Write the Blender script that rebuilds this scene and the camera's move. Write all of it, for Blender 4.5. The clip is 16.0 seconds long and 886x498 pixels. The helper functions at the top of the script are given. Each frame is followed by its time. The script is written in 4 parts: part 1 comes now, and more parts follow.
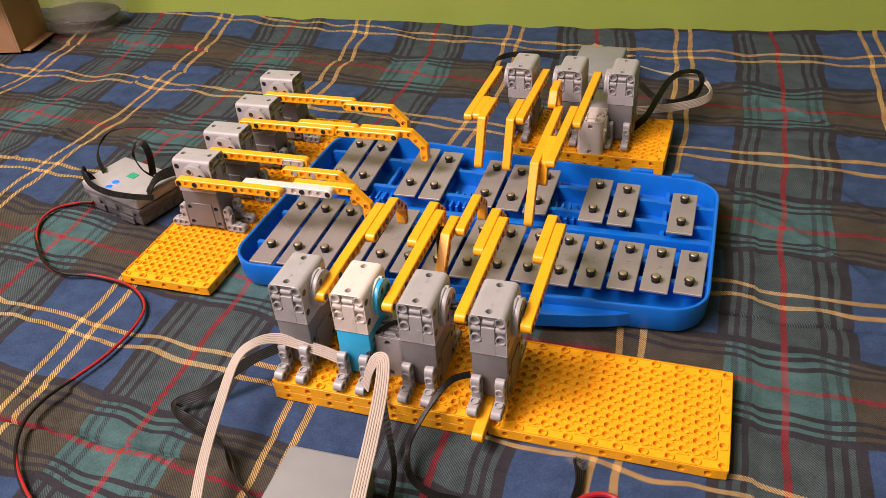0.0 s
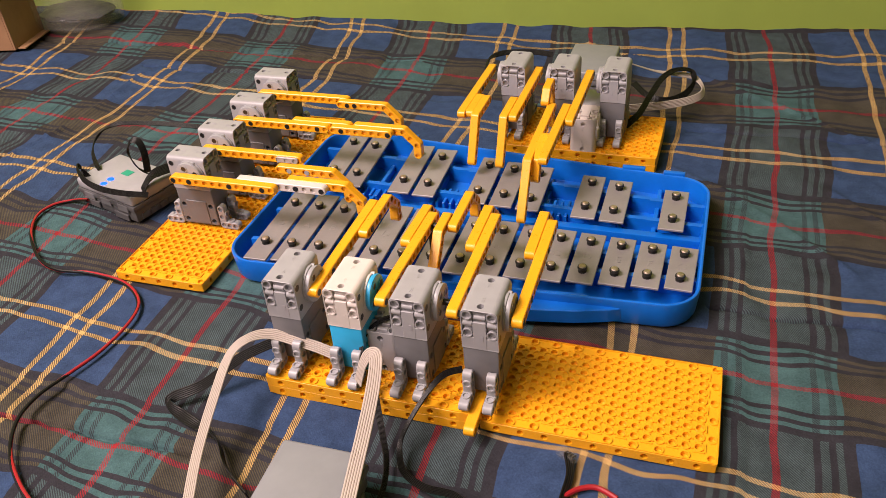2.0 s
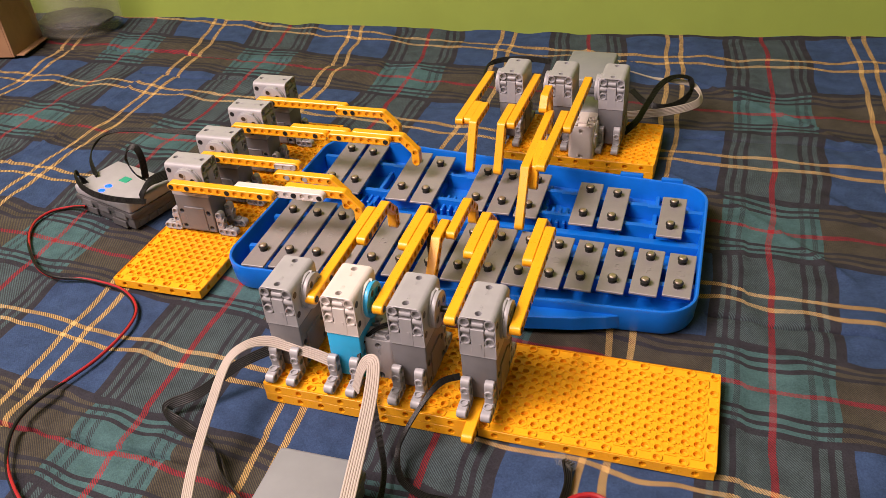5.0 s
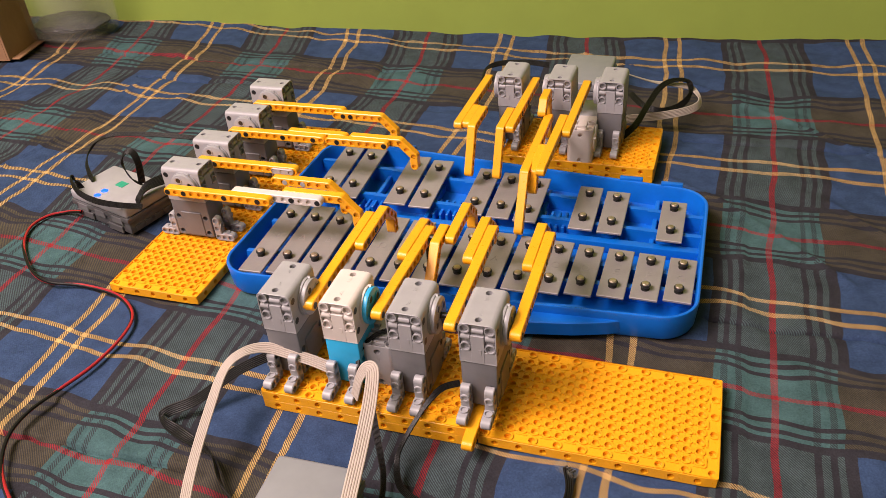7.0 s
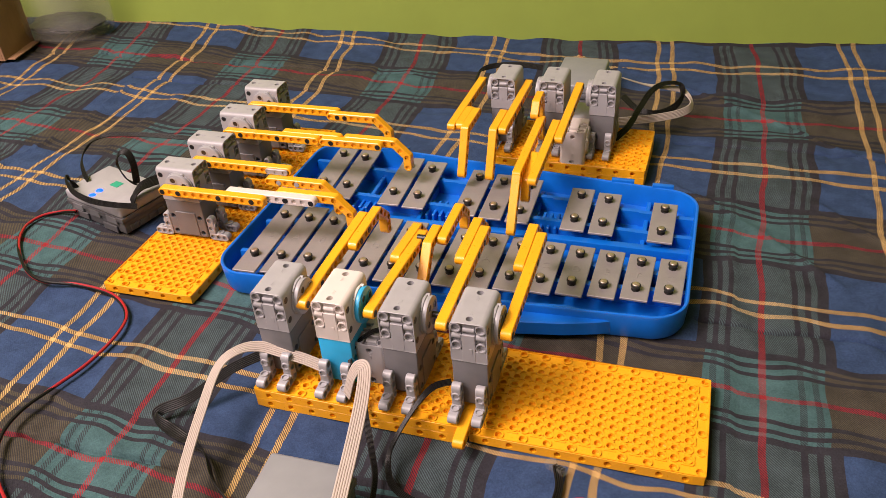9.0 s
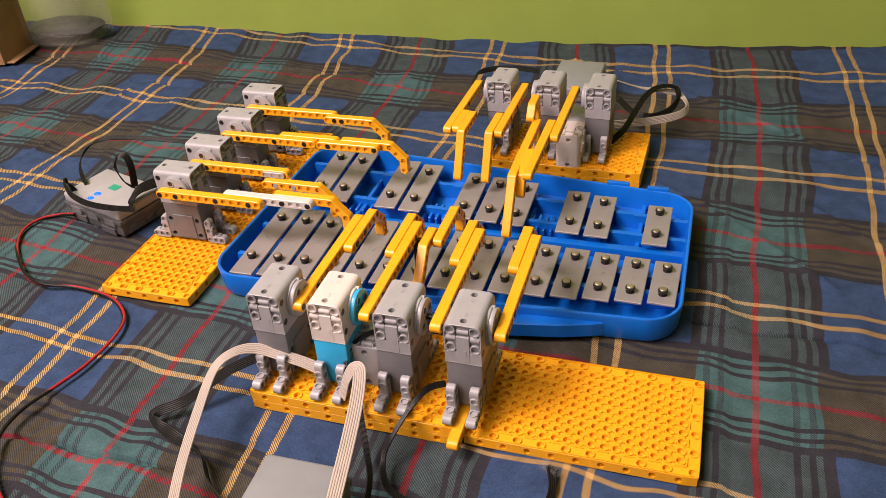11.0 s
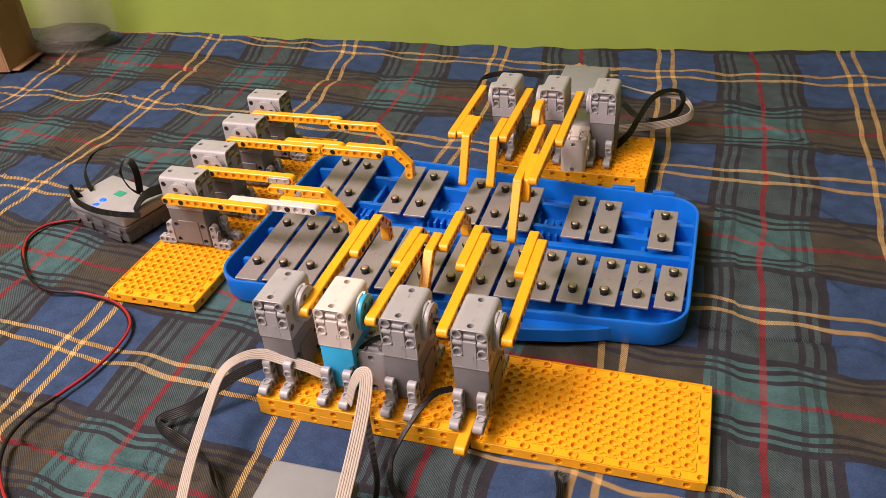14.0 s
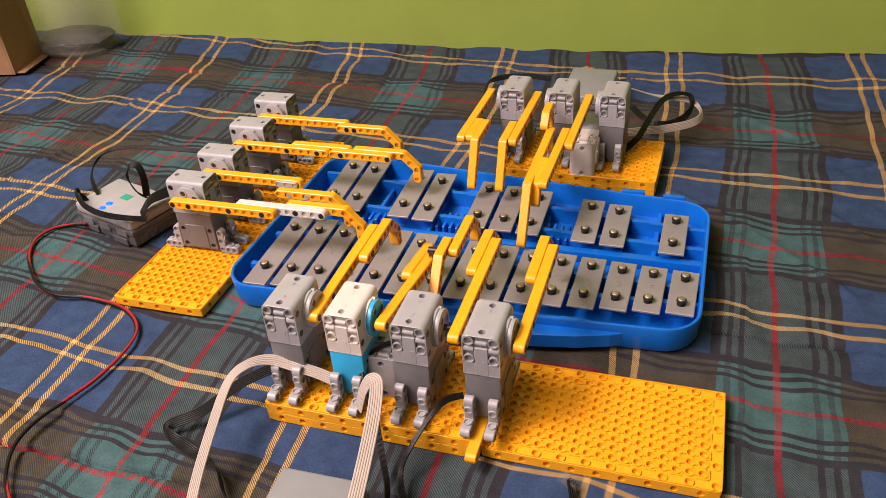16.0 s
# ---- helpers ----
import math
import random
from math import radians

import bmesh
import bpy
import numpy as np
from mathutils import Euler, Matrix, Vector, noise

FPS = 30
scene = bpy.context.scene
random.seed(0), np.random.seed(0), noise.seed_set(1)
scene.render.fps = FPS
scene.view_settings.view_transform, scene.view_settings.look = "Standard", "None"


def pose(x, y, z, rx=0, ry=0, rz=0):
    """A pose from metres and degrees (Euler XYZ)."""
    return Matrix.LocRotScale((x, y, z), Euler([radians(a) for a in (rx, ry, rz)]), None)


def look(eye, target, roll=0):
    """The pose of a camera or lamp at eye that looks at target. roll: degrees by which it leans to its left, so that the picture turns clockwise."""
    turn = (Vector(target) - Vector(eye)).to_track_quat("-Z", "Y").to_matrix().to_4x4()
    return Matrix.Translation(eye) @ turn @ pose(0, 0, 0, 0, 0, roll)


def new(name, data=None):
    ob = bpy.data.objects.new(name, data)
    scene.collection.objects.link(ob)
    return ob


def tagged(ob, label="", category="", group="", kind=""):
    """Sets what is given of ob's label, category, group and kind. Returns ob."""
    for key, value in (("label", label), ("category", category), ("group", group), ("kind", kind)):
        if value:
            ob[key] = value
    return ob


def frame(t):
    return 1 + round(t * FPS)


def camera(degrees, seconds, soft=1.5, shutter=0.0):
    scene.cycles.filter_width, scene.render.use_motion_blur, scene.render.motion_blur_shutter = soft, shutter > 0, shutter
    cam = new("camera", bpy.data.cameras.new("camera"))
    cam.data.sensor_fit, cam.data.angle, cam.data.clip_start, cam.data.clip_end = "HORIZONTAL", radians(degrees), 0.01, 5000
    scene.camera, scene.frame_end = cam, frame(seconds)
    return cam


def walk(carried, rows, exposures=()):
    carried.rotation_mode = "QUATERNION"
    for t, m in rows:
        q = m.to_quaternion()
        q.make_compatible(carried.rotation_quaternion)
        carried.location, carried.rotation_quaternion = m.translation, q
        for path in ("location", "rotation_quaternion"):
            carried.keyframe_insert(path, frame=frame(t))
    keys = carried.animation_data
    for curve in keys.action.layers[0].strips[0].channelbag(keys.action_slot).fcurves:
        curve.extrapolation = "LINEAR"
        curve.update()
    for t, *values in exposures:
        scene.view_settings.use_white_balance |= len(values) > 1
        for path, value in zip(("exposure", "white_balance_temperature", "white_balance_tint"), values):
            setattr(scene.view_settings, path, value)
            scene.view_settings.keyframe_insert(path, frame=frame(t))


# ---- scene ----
cam = camera(57.48, 16.0, soft=0.8, shutter=0.4)
walk(cam, [
    (0, pose(0.1099, -0.3480, 0.4155, 54.28, 4.03, 17.60)),
    (0.5, pose(0.1100, -0.3469, 0.4142, 54.26, 3.97, 17.52)),
    (1, pose(0.1103, -0.3470, 0.4146, 54.25, 3.89, 17.47)),
    (1.5, pose(0.1118, -0.3485, 0.4161, 54.20, 3.91, 17.41)),
    (2, pose(0.1144, -0.3515, 0.4160, 54.20, 3.91, 17.41)),
    (2.5, pose(0.1162, -0.3514, 0.4159, 54.26, 3.90, 17.40)),
    (3, pose(0.1163, -0.3512, 0.4163, 54.36, 3.91, 17.39)),
    (3.5, pose(0.1170, -0.3509, 0.4165, 54.45, 3.91, 17.40)),
    (4, pose(0.1171, -0.3521, 0.4172, 54.51, 3.88, 17.38)),
    (6.5, pose(0.1105, -0.3472, 0.4132, 54.84, 3.88, 17.19)),
    (7, pose(0.1116, -0.3467, 0.4149, 54.83, 3.81, 17.09)),
    (7.5, pose(0.1137, -0.3491, 0.4155, 54.88, 3.71, 17.05)),
    (8, pose(0.1153, -0.3494, 0.4161, 54.90, 3.67, 17.05)),
    (8.5, pose(0.1146, -0.3497, 0.4152, 54.95, 3.55, 16.99)),
    (9, pose(0.1157, -0.3509, 0.4164, 54.99, 3.48, 16.95)),
    (11.5, pose(0.1207, -0.3527, 0.4181, 55.29, 3.58, 16.98)),
    (12, pose(0.1196, -0.3519, 0.4179, 55.42, 3.67, 17.03)),
    (12.5, pose(0.1181, -0.3528, 0.4176, 55.48, 3.67, 16.99)),
    (13, pose(0.1176, -0.3516, 0.4176, 55.55, 3.74, 17.01)),
    (13.5, pose(0.1173, -0.3518, 0.4166, 55.64, 3.73, 16.98)),
    (14, pose(0.1180, -0.3532, 0.4175, 55.59, 3.79, 17.01)),
    (14.5, pose(0.1149, -0.3528, 0.4163, 55.66, 3.79, 17.06)),
    (15, pose(0.1138, -0.3510, 0.4165, 55.67, 3.84, 17.08)),
    (15.5, pose(0.1128, -0.3503, 0.4167, 55.67, 3.90, 17.14)),
    (16, pose(0.1110, -0.3496, 0.4168, 55.73, 3.85, 17.18)),
])

# ---- world and light ----
S = 0.008  # one module of the construction set, in metres; most sizes below are counted in modules
world = bpy.data.worlds.new("world")
scene.world = world
world.use_nodes = True
world.node_tree.nodes["Background"].inputs[0].default_value = (1.0, 0.9, 0.78, 1)
world.node_tree.nodes["Background"].inputs[1].default_value = 0.03
scene.view_settings.exposure = 0.0


def unseen_lamp(x, y, z, power, size):
    """A warm round area light added out of view, in mid-air, shining down into the room."""
    data = bpy.data.lights.new("unseen_lamp", "AREA")
    data.shape, data.size, data.energy, data.color = "DISK", size, power, (1.0, 0.782, 0.745)
    ob = new("unseen_lamp_light", data)
    ob.matrix_world = look((x, y, z), (x * 0.3, y * 0.3 + 0.1, 0))
    return ob


# the added main light, to the left
unseen_lamp(-0.88, -0.34, 1.48, 34, 0.60)
# a wide soft fill added to brighten the front
unseen_lamp(-0.80, -1.00, 1.52, 44.5, 1.40)


# ---- materials ----
def nodes_of(name):
    m = bpy.data.materials.new(name)
    m.use_nodes = True
    t = m.node_tree
    return m, t, t.nodes["Principled BSDF"]


def wire(t, a, b):
    t.links.new(a, b)


def math_node(t, op, a, b=None, c=None):
    n = t.nodes.new("ShaderNodeMath")
    n.operation = op
    for i, v in enumerate((a, b, c)):
        if v is None:
            continue
        if isinstance(v, (int, float)):
            n.inputs[i].default_value = v
        else:
            wire(t, v, n.inputs[i])
    return n.outputs[0]


def noise_node(t, scale, detail=3.0, rough=0.5, vec=None):
    n = t.nodes.new("ShaderNodeTexNoise")
    n.inputs["Scale"].default_value, n.inputs["Detail"].default_value, n.inputs["Roughness"].default_value = scale, detail, rough
    if vec is None:
        tc = t.nodes.new("ShaderNodeTexCoord")
        vec = tc.outputs["Object"]
    wire(t, vec, n.inputs["Vector"])
    return n.outputs["Fac"]


def ramp_node(t, fac, stops, interp="LINEAR"):
    r = t.nodes.new("ShaderNodeValToRGB")
    r.color_ramp.interpolation = interp
    e = r.color_ramp.elements
    while len(e) < len(stops):
        e.new(0.5)
    for el, (p, c) in zip(e, stops):
        el.position, el.color = p, (*c, 1) if len(c) == 3 else c
    wire(t, fac, r.inputs[0])
    return r.outputs[0]


def bump(t, bsdf, height, strength, dist):
    b = t.nodes.new("ShaderNodeBump")
    b.inputs["Strength"].default_value, b.inputs["Distance"].default_value = strength, dist
    wire(t, height, b.inputs["Height"])
    wire(t, b.outputs[0], bsdf.inputs["Normal"])


def plastic(name, col, rough=0.32, vary=0.10, sub=0.0, spec=0.5):
    """Moulded plastic: a slight mottling of the colour, a hint of scuffs in the gloss and fine relief."""
    m, t, b = nodes_of(name)
    n = noise_node(t, 60, 4, 0.6)
    lo = tuple(c * (1 - vary) for c in col)
    hi = tuple(min(1, c * (1 + vary)) for c in col)
    wire(t, ramp_node(t, n, [(0.3, lo), (0.7, hi)]), b.inputs["Base Color"])
    n2 = noise_node(t, 420, 3, 0.6)
    wire(t, math_node(t, "MULTIPLY_ADD", n2, 0.18, rough - 0.09), b.inputs["Roughness"])
    bump(t, b, n2, 0.08, 0.0004)
    b.inputs["Specular IOR Level"].default_value = spec
    if sub:
        b.inputs["Subsurface Weight"].default_value = sub
        b.inputs["Subsurface Radius"].default_value = (0.004, 0.002, 0.001)
    return m


def metal(name, col, rough, brushed=False):
    m, t, b = nodes_of(name)
    b.inputs["Metallic"].default_value = 0.40 if brushed else 1.0
    tc = t.nodes.new("ShaderNodeTexCoord")
    mp = t.nodes.new("ShaderNodeMapping")
    mp.inputs["Scale"].default_value = (1, 30, 1) if brushed else (1, 1, 1)
    wire(t, tc.outputs["Object"], mp.inputs["Vector"])
    n = noise_node(t, 190, 6, 0.75, mp.outputs[0])
    big = noise_node(t, 25, 3, 0.6)
    info = t.nodes.new("ShaderNodeObjectInfo")
    mix = math_node(t, "ADD", math_node(t, "MULTIPLY", n, 0.45), math_node(t, "MULTIPLY", big, 0.4))
    mix = math_node(t, "ADD", mix, math_node(t, "MULTIPLY", info.outputs["Random"], 0.15))
    wire(t, ramp_node(t, mix, [(0.25, tuple(c * 0.70 for c in col)), (0.75, tuple(min(1, c * 1.22) for c in col))]), b.inputs["Base Color"])
    wire(t, math_node(t, "MULTIPLY_ADD", n, 0.22, rough - 0.1), b.inputs["Roughness"])
    bump(t, b, n, 0.12, 0.0003)
    return m


YELLOW = plastic("yellow_plastic", (0.83, 0.388, 0.013), 0.30, 0.05)
GREY = plastic("light_grey_plastic", (0.325, 0.325, 0.345), 0.38, 0.07)
HUB_GREY = plastic("cool_grey_plastic", (0.235, 0.245, 0.265), 0.34, 0.05)
CHARCOAL = plastic("charcoal_plastic", (0.085, 0.085, 0.09), 0.42, 0.10)
DARK = plastic("dark_grey_plastic", (0.14, 0.14, 0.15), 0.42, 0.10)
WHITE = plastic("white_plastic", (0.61, 0.56, 0.53), 0.36, 0.04)
AZURE = plastic("azure_plastic", (0.03, 0.36, 0.66), 0.34, 0.07)
BLUE = plastic("blue_case_plastic", (0.003, 0.135, 0.60), 0.33, 0.08)
BLACK = plastic("black_plastic", (0.012, 0.012, 0.013), 0.35, 0.15)
RUBBER = plastic("black_rubber", (0.010, 0.010, 0.010), 0.5, 0.15)
CABLE_WHITE = plastic("white_cable", (0.44, 0.385, 0.34), 0.5, 0.05)
CABLE_BLACK = plastic("black_cable", (0.005, 0.0048, 0.0048), 0.45, 0.12, 0.0, 0.3)
RED = plastic("red_wire", (0.33, 0.010, 0.018), 0.38, 0.08)
GREEN_DOT = plastic("green_button_plastic", (0.02, 0.30, 0.19), 0.4, 0.06)
STEEL = metal("brushed_steel", (0.305, 0.287, 0.293), 0.55, True)
CHROME = metal("nickel_screw", (0.60, 0.50, 0.43), 0.48)


def glow(name, col, strength):
    m, t, b = nodes_of(name)
    b.inputs["Base Color"].default_value = (*col, 1)
    b.inputs["Emission Color"].default_value = (*col, 1)
    b.inputs["Emission Strength"].default_value = strength
    return m


LED = glow("blue_led", (0.0, 0.05, 1.0), 4.0)


def tartan():
    """Quilt cloth: a tartan of navy, green and black with red lines and pairs of yellow lines, woven in twill."""
    m, t, b = nodes_of("tartan_quilt_cloth")
    tc = t.nodes.new("ShaderNodeTexCoord")
    sep = t.nodes.new("ShaderNodeSeparateXYZ")
    wire(t, tc.outputs["Object"], sep.inputs[0])
    wob = math_node(t, "MULTIPLY", math_node(t, "SUBTRACT", noise_node(t, 17, 0.6, 0.5), 0.5), 1.3)
    wob2 = math_node(t, "MULTIPLY", math_node(t, "SUBTRACT", noise_node(t, 22, 0.6, 0.5), 0.5), -2.0)
    X = math_node(t, "DIVIDE", sep.outputs[0], S)
    Y = math_node(t, "DIVIDE", sep.outputs[1], S)
    # across: the sett narrows a little towards the wall
    u = math_node(t, "MULTIPLY", math_node(t, "SUBTRACT", X, 10.0), math_node(t, "MULTIPLY_ADD", Y, -0.00055, 1.0))
    u = math_node(t, "DIVIDE", math_node(t, "ADD", u, wob), 26.8)
    # along: the weft leans, and bends a little with the way the cloth lies
    x50 = math_node(t, "DIVIDE", X, 50.0)
    y50 = math_node(t, "DIVIDE", math_node(t, "ADD", Y, wob2), 50.0)

    def poly(w, coefs):
        out = coefs[-1]
        for k in coefs[-2::-1]:
            out = math_node(t, "MULTIPLY_ADD", out, w, k)
        return out

    v = poly(y50, (poly(x50, (-0.0274, 0.1313, -0.0474, -0.0283)), poly(x50, (2.1383, 0.0578, -0.0225)), poly(x50, (-0.1786, -0.0573)), -0.009))
    # towards the wall the warp is drawn together, most on the side of the tub
    q = math_node(t, "DIVIDE", math_node(t, "MAXIMUM", math_node(t, "SUBTRACT", Y, 42.0), 0.0), 40.0)
    j1 = math_node(t, "MULTIPLY_ADD", x50, math_node(t, "MULTIPLY_ADD", x50, 0.0097, 0.093), -0.121)
    j2 = math_node(t, "MULTIPLY_ADD", x50, -0.0874, 0.122)
    u = math_node(t, "MULTIPLY_ADD", q, math_node(t, "MULTIPLY_ADD", q, j2, j1), u)
    navy, black = (0.029, 0.053, 0.116), (0.025, 0.025, 0.032)
    yellow, red = (0.47, 0.31, 0.12), (0.23, 0.020, 0.026)
    green, olive, teal = (0.058, 0.092, 0.098), (0.074, 0.064, 0.038), (0.046, 0.096, 0.102)
    # the same order of colours both ways, counted from the middle of the yellow pair to the red line
    cuts = (0.305, 0.325, 0.345, 0.368, 0.390, 0.486)

    def bands(ground):
        g1, k1, g2, k2, g3, r = cuts
        return [(0.0, black), (0.027, yellow), (0.047, black), (g1, ground), (k1, black), (g2, ground), (k2, black), (g3, ground), (r, red)]

    on, off = (1, 1, 1), (0, 0, 0)
    greens = [(0.0, off), (cuts[0], on), (cuts[1], off), (cuts[2], on), (cuts[3], off), (cuts[4], on), (cuts[5], off)]
    navies = [(0.0, on), (0.027, off), (0.047, on), (0.272, off)]
    lines = [(0.0, off), (0.272, on), (cuts[0], off), (cuts[1], on), (cuts[2], off), (cuts[3], on), (cuts[4], off)]
    zone = [(0.0, off), (cuts[0], on)]

    def folded(w):
        return math_node(t, "ABSOLUTE", math_node(t, "SUBTRACT", math_node(t, "FRACT", math_node(t, "ADD", w, 0.5)), 0.5))

    def blend(fac, a, c):
        n = t.nodes.new("ShaderNodeMix")
        n.data_type = "RGBA"
        for sock, val in ((n.inputs[0], fac), (n.inputs[6], a), (n.inputs[7], c)):
            if isinstance(val, tuple):
                sock.default_value = (*val, 1)
            else:
                wire(t, val, sock)
        return n.outputs[2]

    fu, fv = folded(u), folded(v)
    a = ramp_node(t, fu, bands(green), "CONSTANT")
    in_zone = ramp_node(t, fu, zone, "CONSTANT")
    c = blend(in_zone, ramp_node(t, fv, bands(olive), "CONSTANT"), ramp_node(t, fv, bands(teal), "CONSTANT"))
    diag = math_node(t, "FRACT", math_node(t, "MULTIPLY", math_node(t, "ADD", X, Y), 4.0))
    twill = math_node(t, "MULTIPLY_ADD", math_node(t, "GREATER_THAN", diag, 0.5), 0.72, 0.14)
    cloth = blend(twill, a, c)
    # where the green yarns of both ways meet the cloth is plain teal, and navy where the navy ones do
    for along, across, col in ((greens, greens, teal), (navies, navies, navy), (greens, lines, black)):
        both = math_node(t, "MULTIPLY", ramp_node(t, fu, along, "CONSTANT"), ramp_node(t, fv, across, "CONSTANT"))
        cloth = blend(both, cloth, col)
    fade = t.nodes.new("ShaderNodeMix")
    fade.data_type, fade.blend_type = "RGBA", "MULTIPLY"
    fade.inputs[0].default_value = 1.0
    wire(t, cloth, fade.inputs[6])
    lint = math_node(t, "ADD", math_node(t, "MULTIPLY", noise_node(t, 60, 4, 0.6), 0.5), math_node(t, "MULTIPLY", noise_node(t, 700, 3, 0.7), 0.5))
    wire(t, ramp_node(t, lint, [(0.3, (0.58, 0.58, 0.58)), (0.7, (1.44, 1.44, 1.44))]), fade.inputs[7])
    wire(t, fade.outputs[2], b.inputs["Base Color"])
    b.inputs["Roughness"].default_value = 0.9
    b.inputs["Specular IOR Level"].default_value = 0.15
    h = math_node(t, "ADD", math_node(t, "MULTIPLY", diag, 0.10), math_node(t, "ADD", noise_node(t, 38, 4, 0.55), math_node(t, "MULTIPLY", noise_node(t, 900, 2, 0.6), 0.12)))
    bump(t, b, h, 0.45, 0.0026)
    return m


TARTAN = tartan()


def matte(name, col, scale, vary, rough=0.8, strength=0.1):
    m, t, b = nodes_of(name)
    n = noise_node(t, scale, 5, 0.6)
    wire(t, ramp_node(t, n, [(0.3, tuple(c * (1 - vary) for c in col)), (0.7, tuple(min(1, c * (1 + vary)) for c in col))]), b.inputs["Base Color"])
    b.inputs["Roughness"].default_value = rough
    bump(t, b, noise_node(t, scale * 8, 4, 0.6), strength, 0.001)
    return m


WALL = matte("green_wall_paint", (0.250, 0.335, 0.055), 9, 0.05, 0.75, 0.08)
CEIL = matte("white_ceiling_paint", (0.75, 0.73, 0.69), 9, 0.03)
CARD = matte("brown_cardboard", (0.30, 0.165, 0.085), 22, 0.14, 0.85, 0.2)
PAPER = matte("white_paper_tape", (0.62, 0.57, 0.50), 40, 0.08, 0.7, 0.15)
BAG = matte("dark_grey_bag_plastic", (0.038, 0.038, 0.044), 30, 0.5, 0.35, 0.5)


def clear_plastic():
    m, t, b = nodes_of("cloudy_clear_plastic")
    b.inputs["Base Color"].default_value = (0.50, 0.49, 0.42, 1)
    b.inputs["Roughness"].default_value = 0.3
    b.inputs["Alpha"].default_value = 0.11
    return m


CLEAR = clear_plastic()


# ---- building helpers; all lengths in modules ----
def finish(bm, smooth=True, angle=35):
    bmesh.ops.scale(bm, vec=(S, S, S), verts=bm.verts)
    bmesh.ops.recalc_face_normals(bm, faces=bm.faces)
    me = bpy.data.meshes.new("mesh")
    bm.to_mesh(me)
    bm.free()
    if smooth:
        for p in me.polygons:
            p.use_smooth = True
        me.set_sharp_from_angle(angle=radians(angle))
    return me


def M(x, y, z, rx=0, ry=0, rz=0):
    """A pose given in modules and degrees."""
    return pose(x * S, y * S, z * S, rx, ry, rz)


def mesh_part(name, me, parent, m=None, label=""):
    ob = new(name, me)
    ob.parent = parent
    if m is not None:
        ob.matrix_basis = m
    if label:
        ob["label"] = label
    return ob


def part(name, bm, material, parent, label="", m=None, angle=35):
    """Links a bmesh as one mesh object under a thing or under a part."""
    me = finish(bm, True, angle)
    me.materials.append(material)
    return mesh_part(name, me, parent, m, label)


def thing(name, m, label, category, group="", kind=""):
    ob = new(name)
    ob.empty_display_size = 0.01
    ob.matrix_basis = m
    return tagged(ob, label, category, group, kind)


def solid(name, bm, material, m, label, category, group="", kind=""):
    me = finish(bm)
    me.materials.append(material)
    ob = new(name, me)
    ob.matrix_basis = m
    return tagged(ob, label, category, group, kind)


def add_box(bm, x0, y0, z0, x1, y1, z1, bevel=0.0, seg=2, m=None, flat_base=False):
    r = bmesh.ops.create_cube(bm, size=1.0)
    vs = r["verts"]
    for v in vs:
        v.co = Vector((x0 + (v.co.x + 0.5) * (x1 - x0), y0 + (v.co.y + 0.5) * (y1 - y0), z0 + (v.co.z + 0.5) * (z1 - z0)))
    if bevel:
        es = list({e for v in vs for e in v.link_edges if not (flat_base and all(w.co.z < z0 + 1e-4 for w in e.verts))})
        r = bmesh.ops.bevel(bm, geom=es, offset=bevel, segments=seg, profile=0.5, affect="EDGES")
        vs = list({v for f in r["faces"] for v in f.verts} | {v for v in vs if v.is_valid})
    if m is not None:
        bmesh.ops.transform(bm, matrix=m, verts=vs)
    return vs


def add_cyl(bm, c, axis, r, length, seg=24, r2=None, bevel=0.0):
    """A cylinder centred on c along the axis."""
    q = Vector(axis).to_track_quat("Z", "Y").to_matrix().to_4x4()
    g = bmesh.ops.create_cone(bm, cap_ends=True, segments=seg, radius1=r, radius2=r if r2 is None else r2, depth=length,
                              matrix=Matrix.Translation(c) @ q)
    vs = g["verts"]
    if bevel:
        es = list({e for v in vs for e in v.link_edges if len(e.link_faces) == 2 and any(len(f.verts) > 4 for f in e.link_faces)})
        bmesh.ops.bevel(bm, geom=es, offset=bevel, segments=2, profile=0.5, affect="EDGES")
    return vs


